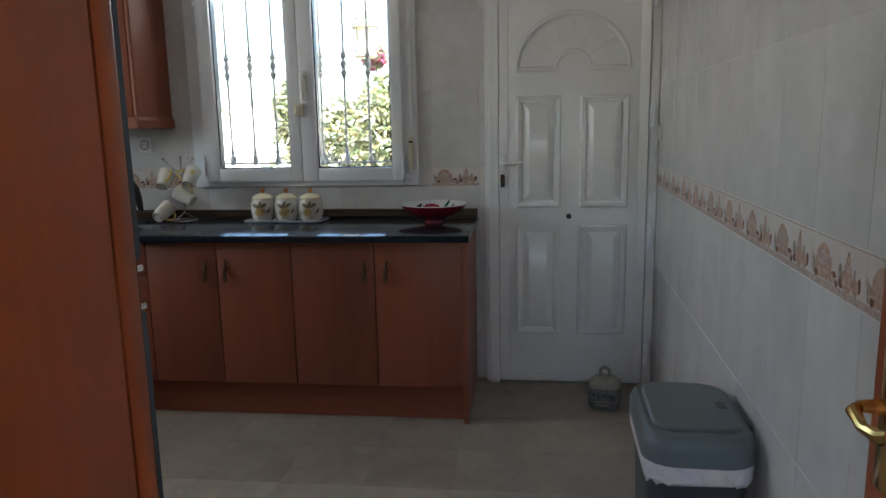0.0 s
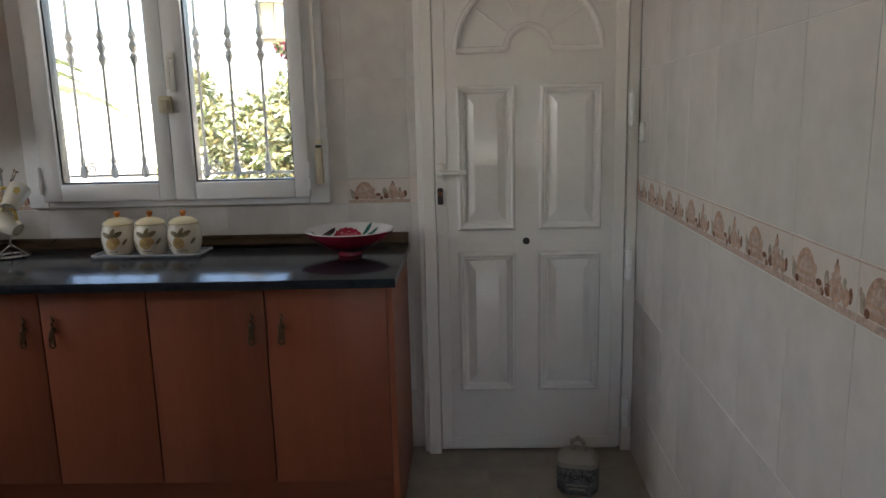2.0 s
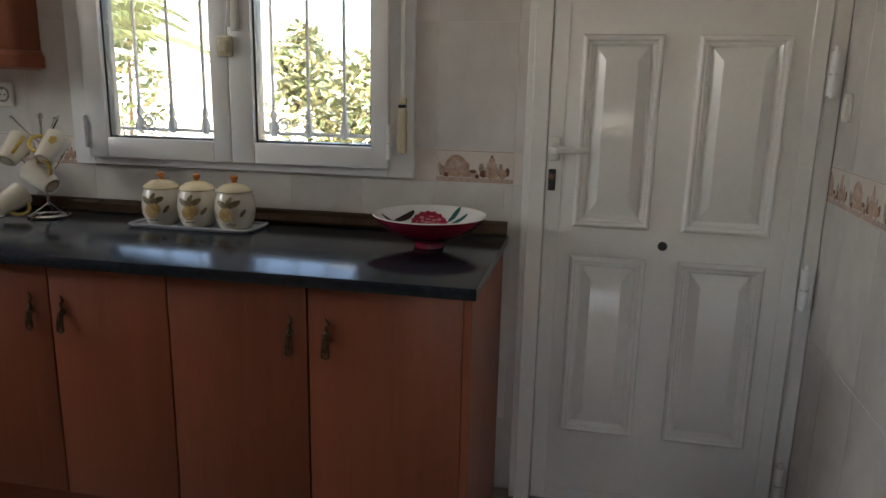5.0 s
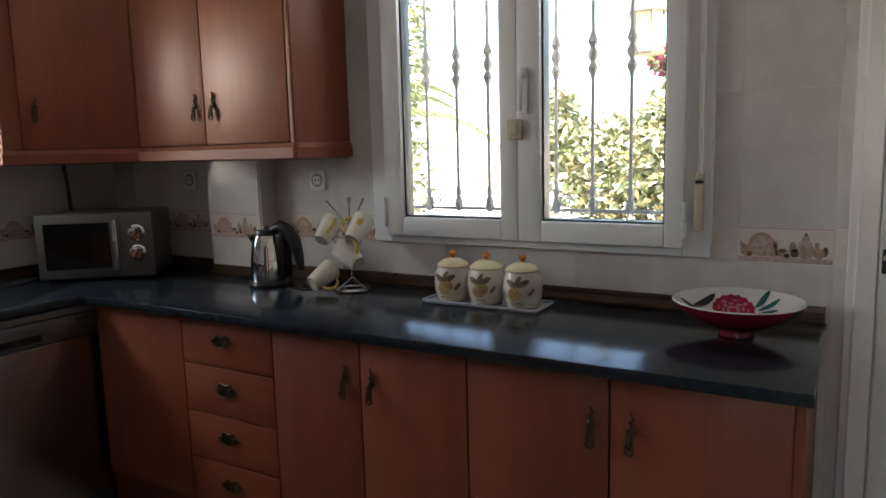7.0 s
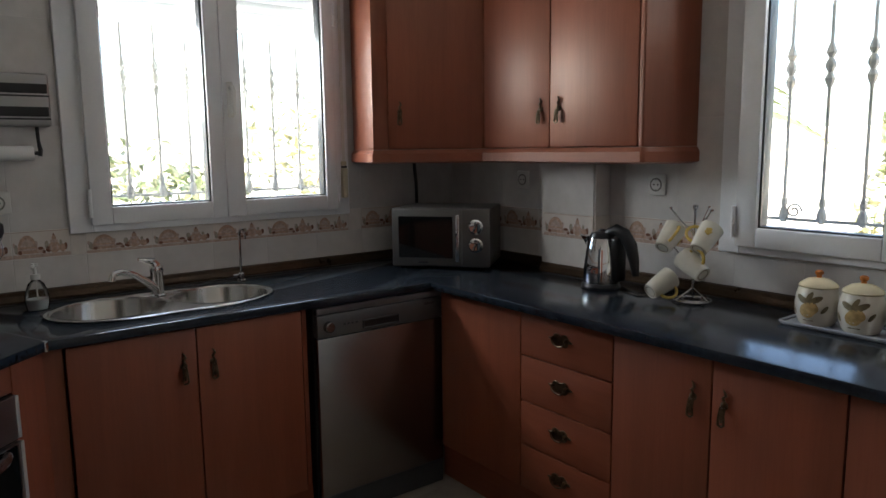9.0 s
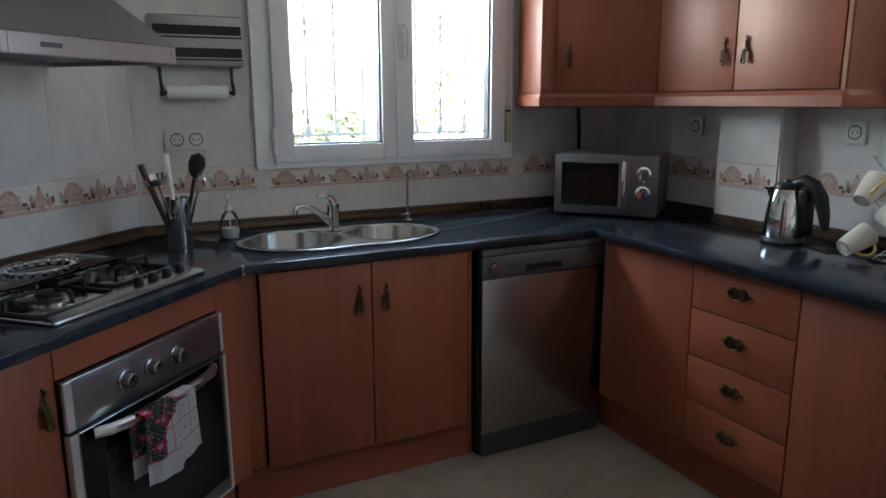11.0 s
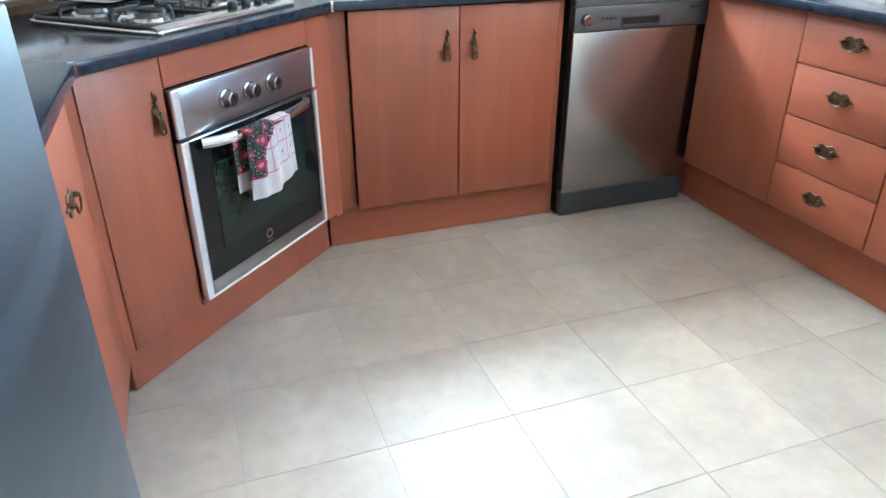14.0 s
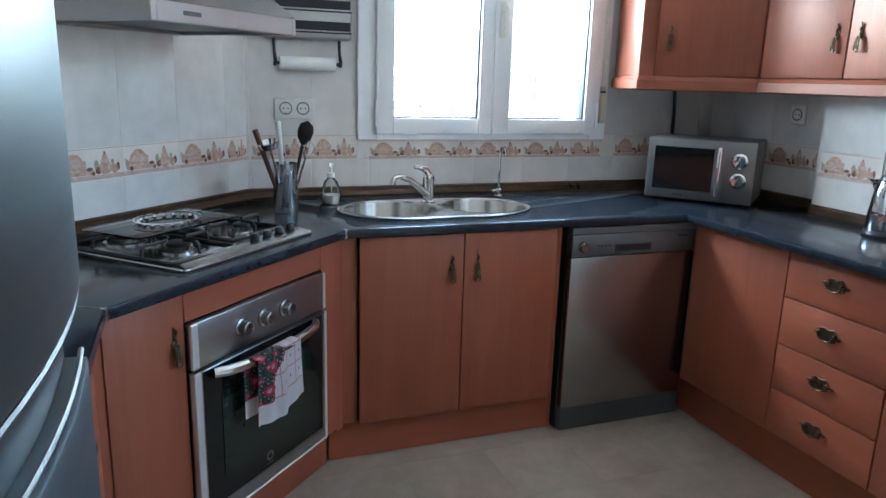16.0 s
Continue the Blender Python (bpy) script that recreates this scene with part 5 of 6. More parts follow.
rim.modifiers.clear()
rim.data = baked
bpy.data.objects.remove(cutter)
for cx, cy, r in (SINK_L, SINK_R):
    r -= 0.012
    prof = [(r + 0.006, 0.008), (r, 0.006), (r - 0.004, -0.002), (r - 0.008, -0.11), (r - 0.03, -0.145), (r - 0.06, -0.152), (0.045, -0.158), (0.04, -0.165), (0, -0.166)]
    b = part("bowl", lathe(prof, 40, Matrix.Translation((cx + 3.71, cy + 1.64, 0)), caps=False), M_SINK, root)
    part("drain", lathe([(0.038, -0.163), (0.036, -0.160), (0.02, -0.160), (0.012, -0.155), (0, -0.155)], 20, Matrix.Translation((cx + 3.71, cy + 1.64, 0)), caps=False), M_CHROME, b)

root = thing("mixer_tap", pose(-3.82, -1.64, COUNTER + 0.007), "chrome single-lever mixer tap on the sink", "tap")
part("body", lathe([(0.03, 0), (0.03, 0.006), (0.024, 0.01), (0.023, 0.09), (0.026, 0.1), (0.024, 0.115), (0.0, 0.122)], 22), M_CHROME, root)
part("spout", tube([(0.01, -0.01, 0.035), (0.02, -0.045, 0.065), (0.035, -0.095, 0.102), (0.045, -0.135, 0.115), (0.05, -0.16, 0.112), (0.051, -0.168, 0.1), (0.051, -0.17, 0.085)], [0.016, 0.014, 0.013, 0.012, 0.012, 0.012, 0.013], 12), M_CHROME, root)
part("lever", tube([(0, 0, 0.115), (-0.002, -0.01, 0.135), (0.005, -0.045, 0.145), (0.01, -0.065, 0.149)], [0.018, 0.014, 0.009, 0.007], 10), M_CHROME, root)
root = thing("filter_tap", pose(-3.93, -1.266, COUNTER), "slim chrome drinking-water tap beside the sink", "tap")
part("base", lathe([(0.02, 0), (0.02, 0.008), (0.013, 0.014), (0.013, 0.035), (0.007, 0.04), (0, 0.04)], 16), M_CHROME, root)
part("spout", tube([(0, 0, 0.03), (0.0, 0.0, 0.20)] + [(0.03 - 0.03 * math.cos(radians(a)), 0, 0.20 + 0.03 * math.sin(radians(a))) for a in range(20, 171, 25)] + [(0.061, 0, 0.19)], 0.0055, 8), M_CHROME, root)
part("lever", box(-0.006, 0.006, -0.035, 0.0, 0.026, 0.034, 0.002), M_CHROME, root)

root = thing("soap_dispenser", pose(-3.89, -2.035, COUNTER), "clear plastic soap dispenser with a white pump", "dispenser")
part("bottle", lathe([(0, 0.002), (0.034, 0.002), (0.04, 0.03), (0.038, 0.06), (0.026, 0.095), (0.014, 0.105), (0.014, 0.112)], 24, caps=False), M_CLEAR, root)
M_SOAP = surface("milky_soap", (0.74, 0.73, 0.70), 0.3, var=0.03, Transmission_Weight=0.2)
part("soap", lathe([(0, 0.004), (0.031, 0.004), (0.036, 0.028), (0.0355, 0.04), (0, 0.041)], 24), M_SOAP, root)
pm = part("pump", lathe([(0.016, 0.11), (0.016, 0.128), (0.006, 0.13), (0.006, 0.155), (0.011, 0.157), (0.011, 0.167), (0, 0.168)], 16), M_PVC, root, "white pump head")
part("nozzle", tube([(0, 0, 0.161), (0.03, -0.01, 0.161), (0.036, -0.012, 0.155)], 0.005, 8), M_PVC, pm)
part("dip_tube", tube([(0, 0, 0.11), (0.004, 0.003, 0.01)], 0.0025, 6), M_PVC, pm)

root = thing("utensil_holder", pose(-3.755, -2.235, COUNTER), "brushed steel pot full of kitchen utensils", "holder")
pot = part("pot", lathe([(0, 0), (0.043, 0), (0.045, 0.004), (0.045, 0.183), (0.046, 0.187), (0.043, 0.187), (0.042, 0.01), (0, 0.008)], 30, caps=False), M_CHROME, root)
for a in (2.2, 4.0, 5.3):
    part("slot", box(-0.003, 0.003, -0.0463, -0.0445, 0.13, 0.165), M_BLACK, pot).matrix_basis = Matrix.Rotation(a, 4, "Z")


def utensil(name, label, material, base, tip, r0, r1, head=None, hm=None):
    root = thing(name, pose(-3.755 + base[0], -2.235 + base[1], COUNTER + 0.012), label, "utensil", "utensils in the steel pot")
    b, t = Vector((0, 0, 0)), Vector(tip)
    part("handle", tube([b, b.lerp(t, 0.5), t], [r0, (r0 + r1) / 2, r1], 8), material, root)
    if head:
        head.transform(Matrix.Translation(t) @ (t - b).to_track_quat("Z", "X").to_matrix().to_4x4())
        part("head", head, hm or material, root)
    return root


M_DARKWOOD = surface("dark_red_wood", (0.10, 0.03, 0.02), 0.5, var=0.3, stretch=(8, 8, 1))
utensil("wooden_spoon", "dark wooden-handled utensil leaning in the pot", M_DARKWOOD, (0.01, -0.01), (0.03, -0.10, 0.30), 0.006, 0.011)
utensil("spatula", "pale plastic spatula handle", M_PVC, (0.0, 0.0), (0.01, -0.025, 0.33), 0.006, 0.011)
spoon = lathe([(0, 0), (0.012, 0.008), (0.026, 0.03), (0.03, 0.055), (0.024, 0.08), (0, 0.095)], 18)
spoon.transform(Matrix.Diagonal((1, 0.28, 1, 1)))
utensil("slotted_spoon", "black nylon slotted spoon", M_BLACK, (0.0, 0.01), (0.01, 0.055, 0.24), 0.005, 0.007, spoon)
ladle = lathe([(0.0, -0.005), (0.03, 0.0), (0.04, 0.022), (0.04, 0.026), (0.028, 0.006), (0, 0.0)], 20, caps=False)
utensil("ladle", "bright polished steel ladle in the pot", M_CHROME, (0.015, 0.0), (0.04, -0.06, 0.235), 0.003, 0.004, ladle)
wire = bmesh.new()
for k in range(5):
    w = 0.010 + k * 0.0045
    tube([(w * math.sin(math.pi * i / 10) * math.cos(k * 0.7), w * math.sin(math.pi * i / 10) * math.sin(k * 0.7), 0.09 * i / 10) for i in range(11)], 0.0012, 5, bm=wire)
utensil("whisk", "small steel wire whisk", M_CHROME, (0.01, 0.015), (0.04, 0.05, 0.19), 0.004, 0.005, wire)

# ---- microwave and its cable ----
ax = math.atan2(0.295, 0.355)
root = thing("microwave", Matrix.Translation((-3.79, -0.583, COUNTER)) @ Matrix.Rotation(ax, 4, "Z"), "silver microwave oven standing across the corner", "microwave")
M_SILVER = surface("silver_paint", (0.21, 0.205, 0.20), 0.36, 0.75, var=0.06, fine=300)
part("casing", box(0.0, 0.462, 0.012, 0.33, 0.014, 0.282, 0.006, 2), M_SILVER, root)
part("front", box(0.0, 0.462, -0.006, 0.014, 0.012, 0.284, 0.006, 2), M_SILVER, root)
dd = part("door", box(0.006, 0.335, -0.016, -0.004, 0.018, 0.278, 0.005, 2), M_SILVER, root)
part("door_glass", box(0.035, 0.292, -0.0185, -0.014, 0.055, 0.247, 0.002), M_DARKGLASS, dd, "black door glass")
part("handle", box(0.305, 0.325, -0.03, -0.014, 0.04, 0.258, 0.006, 2), M_CHROME, dd, "upright silver handle")
part("badge", box(0.13, 0.175, -0.0175, -0.0155, 0.03, 0.038), M_GREYDK, dd)
for z in (0.20, 0.115):
    kn = part("knob", lathe([(0.036, 0), (0.034, 0.006), (0.027, 0.01), (0.025, 0.024), (0, 0.026)], 26, Matrix.Translation((0.398, -0.006, z)) @ Matrix.Rotation(radians(90), 4, "X")), M_CHROME, root)
    gr = box(-0.005, 0.005, -0.04, -0.028, -0.024, 0.024, 0.002)
    gr.transform(Matrix.Translation((0.398, 0, z)) @ Matrix.Rotation(radians(25), 4, "Y"))
    part("grip", gr, M_STEEL, kn)
for x in (0.04, 0.42):
    for y in (0.04, 0.29):
        part("foot", lathe([(0.014, 0), (0.014, 0.015)], 12, Matrix.Translation((x, y, 0))), M_BLACK, root)
root = thing("power_cable", pose(-4.02, -0.28, COUNTER), "black cable hanging down the corner", "cable")
part("lead", tube([(0.02, -0.03, 0.55), (0.015, -0.02, 0.47), (0.0, 0.0, 0.38), (-0.012, 0.01, 0.28), (-0.01, 0.0, 0.1), (0.0, 0.02, 0.006)], 0.009, 8), M_BLACK, root)

# ---- kettle ----
root = thing("kettle", pose(-2.86, -0.205, COUNTER), "polished steel electric kettle with black handle", "kettle")
part("base", lathe([(0, 0), (0.076, 0), (0.078, 0.008), (0.07, 0.02), (0, 0.022)], 30), M_BLACK, root)
part("body", lathe([(0.068, 0.02), (0.070, 0.03), (0.068, 0.09), (0.061, 0.15), (0.051, 0.19), (0.047, 0.2)], 36, caps=False), M_CHROME, root)
part("lid", lathe([(0.048, 0.198), (0.048, 0.205), (0.040, 0.218), (0.015, 0.224), (0.012, 0.232), (0, 0.234)], 28), M_BLACK, root)
own = bmesh.new()
tip = own.verts.new((-0.098, -0.02, 0.208))
ring = [own.verts.new((-0.05 - 0.012 * math.cos(a), -0.01 + 0.028 * math.sin(a), 0.175 + 0.026 * math.cos(a))) for a in [math.tau * i / 12 for i in range(12)]]
for i in range(12):
    own.faces.new((tip, ring[i], ring[(i + 1) % 12]))
part("spout", own, M_CHROME, root)
part("handle", tube([(0.02, 0.01, 0.215), (0.06, 0.015, 0.232), (0.092, 0.02, 0.218), (0.122, 0.024, 0.175), (0.138, 0.026, 0.115), (0.146, 0.027, 0.06)], [0.018, 0.024, 0.026, 0.025, 0.020, 0.013], 12), M_BLACK, root, "black bowed handle")
part("grip_plate", box(0.052, 0.090, -0.016, 0.046, 0.03, 0.205, 0.012, 3), M_BLACK, root)
part("lead", tube([(0.08, 0.03, 0.008), (0.14, 0.0, 0.006), (0.19, -0.02, 0.006), (0.22, 0.03, 0.006), (0.2, 0.12, 0.006), (0.17, 0.17, 0.006)], 0.004, 6), M_BLACK, root)

# ---- mug tree with mugs ----
TX, TY = -2.475, -0.165
root = thing("mug_tree", pose(TX, TY, COUNTER), "chrome wire mug tree", "stand")
bm = bmesh.new()
for r in (0.035, 0.05, 0.065):
    tube([(r * math.cos(math.tau * i / 36), r * math.sin(math.tau * i / 36), 0.006) for i in range(36)], 0.0025, 6, True, bm)
for i in range(3):
    a = math.tau * i / 3
    tube([(0.065 * math.cos(a), 0.065 * math.sin(a), 0.006), (0.0, 0.0, 0.05)], 0.0025, 6, bm=bm)
part("base", bm, M_CHROME, root)
part("stem", lathe([(0.005, 0.04), (0.005, 0.33), (0.01, 0.333), (0.01, 0.345), (0, 0.35)], 12), M_CHROME, root)
for z, a in ((0.27, 200), (0.27, -20), (0.27, 90), (0.15, 200), (0.15, -40), (0.15, 80)):
    ca, sa = math.cos(radians(a)), math.sin(radians(a))
    bm = tube([(0, 0, z - 0.03), (0.05 * ca, 0.05 * sa, z + 0.02), (0.085 * ca, 0.085 * sa, z + 0.062)], 0.003, 6)
    lathe([(0, -0.004), (0.007, -0.003), (0.007, 0.003), (0, 0.004)], 10, Matrix.Translation((0.087 * ca, 0.087 * sa, z + 0.064)), bm)
    part("arm", bm, M_CHROME, root)
M_MUG = surface("cream_mug_glaze", (0.70, 0.66, 0.56), 0.16, var=0.05, big=8, bump=0.01)
M_MUGY = surface("yellow_mug_glaze", (0.62, 0.44, 0.12), 0.2, var=0.15, big=20, bump=0.01)


def mug():
    bm = lathe([(0, 0), (0.026, 0), (0.028, -0.002), (0.030, 0.003), (0.036, 0.04), (0.040, 0.085), (0.0415, 0.1), (0.039, 0.1), (0.034, 0.042), (0.026, 0.008), (0, 0.006)], 28, caps=False)
    return bm


mugs = []
spots = [((-0.078, -0.075, 0.188), (-48, 8, 8), 40), ((0.07, -0.085, 0.198), (-48, -8, -8), -45), ((0.085, -0.075, 0.112), (-8, -60, 0), 80), ((-0.088, -0.125, 0.034), (-62, 24, 0), 100)]
first = None
for (dx, dy, dz), (rx, ry, rz), spin in spots:
    m = pose(TX + dx, TY + dy, COUNTER + dz + 0.005, rx, ry, rz) @ Matrix.Rotation(radians(spin), 4, "Z")
    if first is None:
        first = thing("mug", m, "cream china mug with yellow flowers hanging on the mug tree", "mug", "mugs on the tree")
        part("cup", mug(), M_MUG, first)
        part("handle", tube([(0.0, -0.034 - 0.032 * math.sin(radians(a)), 0.05 + 0.032 * math.cos(radians(a))) for a in range(0, 181, 20)], 0.0055, 8), M_MUGY, first, "yellow glazed handle")
        fl = bmesh.new()
        for k in range(5):
            lathe([(0, 0.0), (0.007, 0.0), (0.006, 0.0012), (0, 0.0014)], 8, Matrix.Translation((0.0385, 0.006 * math.cos(k * 1.256), 0.06 + 0.01 * math.sin(k * 1.256))) @ Matrix.Rotation(radians(86), 4, "Y"), fl)
        part("flower", fl, M_MUGY, first, "painted yellow flower")
        part("foot_ring", lathe([(0.018, -0.0015), (0.02, -0.003), (0.022, -0.0015)], 20, caps=False), M_SAGE, first)
    else:
        copy_thing(first, m)

# ---- canisters on a tray ----
M_CAN = surface("white_stoneware", (0.70, 0.66, 0.57), 0.14, var=0.04, big=10, bump=0.01)
M_LIDY = surface("pale_yellow_lid", (0.68, 0.60, 0.40), 0.16, var=0.06)
M_KNOB = surface("orange_knob", (0.58, 0.20, 0.05), 0.2, var=0.1)
M_PEAR = surface("ochre_pear", (0.58, 0.40, 0.18), 0.25, var=0.25, big=50)
M_PLEAF = surface("olive_leaf", (0.20, 0.16, 0.085), 0.3, var=0.3, big=50)
M_TRAY = surface("grey_blue_tray", (0.40, 0.42, 0.46), 0.25, var=0.06)
M_TRAYT = surface("terracotta_tray_edge", (0.42, 0.20, 0.13), 0.4, var=0.15)
root = thing("tray", pose(-1.91, -0.175, COUNTER, 0, 0, -0.8), "shallow grey tray under the canisters", "tray")
bm = prism(round_rect(-0.205, 0.205, -0.072, 0.072, 0.012, 3), 0.0, 0.006, 0.002, 1)
part("tray_base", bm, M_TRAY, root)
bm = bmesh.new()
tube([(x, y, 0.010) for x, y in round_rect(-0.208, 0.208, -0.075, 0.075, 0.012, 3)], 0.0045, 6, True, bm)
part("tray_edge", bm, M_TRAY, root)


def on_side(r, ang, z, shape, lift=0.0012):
    """Lays a flat outline (metres across, metres up) on an upright round body of radius r(z)."""
    own = bmesh.new()
    vs = []
    for u, v in shape:
        rr = r(z + v) + lift
        a = radians(ang) + u / rr
        vs.append(own.verts.new((rr * math.cos(a), rr * math.sin(a), z + v)))
    c = own.verts.new((0, 0, 0))
    mu, mv = sum(p[0] for p in shape) / len(shape), sum(p[1] for p in shape) / len(shape)
    rr = r(z + mv) + lift + 0.0008
    a = radians(ang) + mu / rr
    c.co = (rr * math.cos(a), rr * math.sin(a), z + mv)
    for i in range(len(vs)):
        own.faces.new((c, vs[i], vs[(i + 1) % len(vs)]))
    return own


CAN = [(0.046, 0.0), (0.052, 0.008), (0.062, 0.035), (0.064, 0.065), (0.060, 0.095), (0.052, 0.115)]


def can_r(z):
    for (r0, z0), (r1, z1) in zip(CAN, CAN[1:]):
        if z0 <= z <= z1:
            return r0 + (r1 - r0) * (z - z0) / (z1 - z0)
    return 0.05


def fruit():
    return [(0.024 * math.sin(t) * (1 - 0.35 * max(0, math.cos(t))), 0.024 * math.cos(t)) for t in [math.tau * i / 18 for i in range(18)]]


first = None
for i, x in enumerate((-2.035, -1.908, -1.778)):
    root = thing("canister", pose(x, -0.178, COUNTER + 0.006, 0, 0, 3 * i), "white stoneware canister painted with a pear", "canister", "canisters on the tray")
    part("body", lathe([(0, 0)] + CAN + [(0.05, 0.116), (0, 0.112)], 36, caps=False), M_CAN, root)
    ld = part("lid", lathe([(0.054, 0.115), (0.056, 0.119), (0.052, 0.126), (0.032, 0.139), (0.012, 0.144), (0, 0.145)], 32, caps=False), M_LIDY, root, "pale yellow domed lid")
    part("knob", lathe([(0.008, 0.143), (0.007, 0.150), (0.012, 0.155), (0.012, 0.163), (0.006, 0.167), (0, 0.168)], 16), M_KNOB, ld, "small orange knob")
    bm = on_side(can_r, 268 - 6 * (i == 2), 0.05, fruit())
    if i != 2:
        joined(bm, on_side(can_r, 283, 0.058, [(u * 0.7, v * 0.75) for u, v in fruit()]))
    part("painted_fruit", bm, M_PEAR, root, "painted ochre pear")
    bm = bmesh.new()
    for ang, z, tilt, s in ((252, 0.082, 1.15, 1.35), (288, 0.083, -1.1, 1.35), (272, 0.09, -0.5, 1.1), (225, 0.045, 0.6, 0.9), (312, 0.055, -0.7, 0.9)):
        lf = [(0.007 * s * math.sin(t), 0.017 * s * math.cos(t)) for t in [math.tau * k / 10 for k in range(10)]]
        joined(bm, on_side(can_r, ang, z, [(u * math.cos(tilt) - v * math.sin(tilt), u * math.sin(tilt) + v * math.cos(tilt)) for u, v in lf]))
    part("painted_leaves", bm, M_PLEAF, root)
    if i == 2:
        cu = bpy.data.curves.new("word", "FONT")
        cu.body, cu.size, cu.align_x, cu.shear = "Coffee", 0.017, "CENTER", 0.35
        txt = new("word", cu)
        bpy.context.view_layer.update()
        me = bpy.data.meshes.new_from_object(txt.evaluated_get(bpy.context.evaluated_depsgraph_get()))
        bpy.data.objects.remove(txt)
        for v in me.vertices:
            rr = can_r(0.013 + v.co.y) + 0.0012
            a = radians(268) + v.co.x / rr
            v.co = (rr * math.cos(a), rr * math.sin(a), 0.013 + v.co.y)
        me.materials.clear()
        me.materials.append(M_PLEAF)
        new("word", me).parent = root
    else:
        part("script_bar", on_side(can_r, 270, 0.018, [(-0.016, -0.002), (0.016, -0.002), (0.016, 0.002), (-0.016, 0.002)]), M_PLEAF, root)

# ---- fruit bowl ----
M_BOWL = surface("crimson_glaze", (0.22, 0.012, 0.035), 0.14, var=0.12, big=10, bump=0.01)
M_BOWLIN = surface("white_glaze", (0.70, 0.69, 0.70), 0.12, var=0.03, bump=0.01)
M_BLOOM = surface("crimson_bloom", (0.36, 0.02, 0.055), 0.2, var=0.2, big=60, bump=0.01)
M_PETAL = surface("rose_petal_line", (0.52, 0.16, 0.20), 0.2, var=0.1, bump=0.01)
M_TEAL = surface("teal_leaf", (0.02, 0.11, 0.10), 0.2, var=0.2, bump=0.01)
M_STEM = surface("dark_stem", (0.045, 0.02, 0.03), 0.25, var=0.3, bump=0.01)
root = thing("bowl", pose(-1.125, -0.252, COUNTER, 0, 0, 6), "wide crimson bowl, white inside with a painted flower", "bowl")
part("outside", lathe([(0, 0.002), (0.04, 0.0), (0.045, 0.003), (0.043, 0.016), (0.08, 0.032), (0.125, 0.055), (0.155, 0.080), (0.166, 0.096)], 48, caps=False), M_BOWL, root)
prof_in = [(0.166, 0.096), (0.163, 0.099), (0.158, 0.096), (0.125, 0.066), (0.08, 0.042), (0.03, 0.030), (0, 0.029)]
part("inside", lathe(prof_in, 48, caps=False), M_BOWLIN, root)


def dish_z(r):
    pts = [(0, 0.029), (0.03, 0.030), (0.08, 0.042), (0.125, 0.066), (0.158, 0.096)]
    for (r0, z0), (r1, z1) in zip(pts, pts[1:]):
        if r <= r1:
            return z0 + (z1 - z0) * (r - r0) / (r1 - r0)
    return 0.096


def in_dish(cx, cy, shape, steps=4, lift=0.0022):
    """A flat outline pressed on to the inside of the bowl, filled in rings so that it follows the curve."""
    own = bmesh.new()
    rings = []
    for s in range(steps, 0, -1):
        k = s / steps
        rings.append([own.verts.new((cx + u * k, cy + v * k, dish_z(math.hypot(cx + u * k, cy + v * k)) + lift)) for u, v in shape])
    c = own.verts.new((cx, cy, dish_z(math.hypot(cx, cy)) + lift))
    n = len(shape)
    for A, B in zip(rings, rings[1:]):
        for i in range(n):
            own.faces.new((A[i], A[(i + 1) % n], B[(i + 1) % n], B[i]))
    for i in range(n):
        own.faces.new((rings[-1][i], rings[-1][(i + 1) % n], c))
    return own


bloom = [((0.053 + 0.004 * (i % 2)) * math.cos(math.tau * i / 32), (0.053 + 0.004 * (i % 2)) * math.sin(math.tau * i / 32)) for i in range(32)]
fl = part("painted_bloom", in_dish(-0.012, 0.085, bloom), M_BLOOM, root, "painted crimson bloom")
for ring in (0.014, 0.026, 0.038):
    for i in range(8):
        a = math.tau * i / 8 + ring * 40
        px, py = -0.012 + ring * math.cos(a), 0.085 + ring * math.sin(a)
        part("petal_line", in_dish(px, py, [(0.007 * math.cos(t) * abs(math.sin(a)) + 0.0018 * math.cos(t), 0.007 * math.sin(t) * abs(math.cos(a)) + 0.0018 * math.sin(t)) for t in [math.tau * k / 8 for k in range(8)]], 2, 0.0036), M_PETAL, fl)
for cx, cy, rot in ((0.062, 0.118, 0.9), (0.078, 0.090, 0.35), (0.072, 0.062, -0.15)):
    lf = [(0.028 * math.cos(t), 0.009 * math.sin(t)) for t in [math.tau * k / 14 for k in range(14)]]
    part("painted_leaf", in_dish(cx, cy, [(u * math.cos(rot) - v * math.sin(rot), u * math.sin(rot) + v * math.cos(rot)) for u, v in lf]), M_TEAL, root)
for cx, cy, ln, rot in ((-0.088, 0.085, 0.05, 1.05), (-0.118, 0.03, 0.03, 0.3)):
    lf = [(ln * math.cos(t), 0.009 * math.sin(t)) for t in [math.tau * k / 14 for k in range(14)]]
    part("painted_stem", in_dish(cx, cy, [(u * math.cos(rot) - v * math.sin(rot), u * math.sin(rot) + v * math.cos(rot)) for u, v in lf]), M_STEM, root)

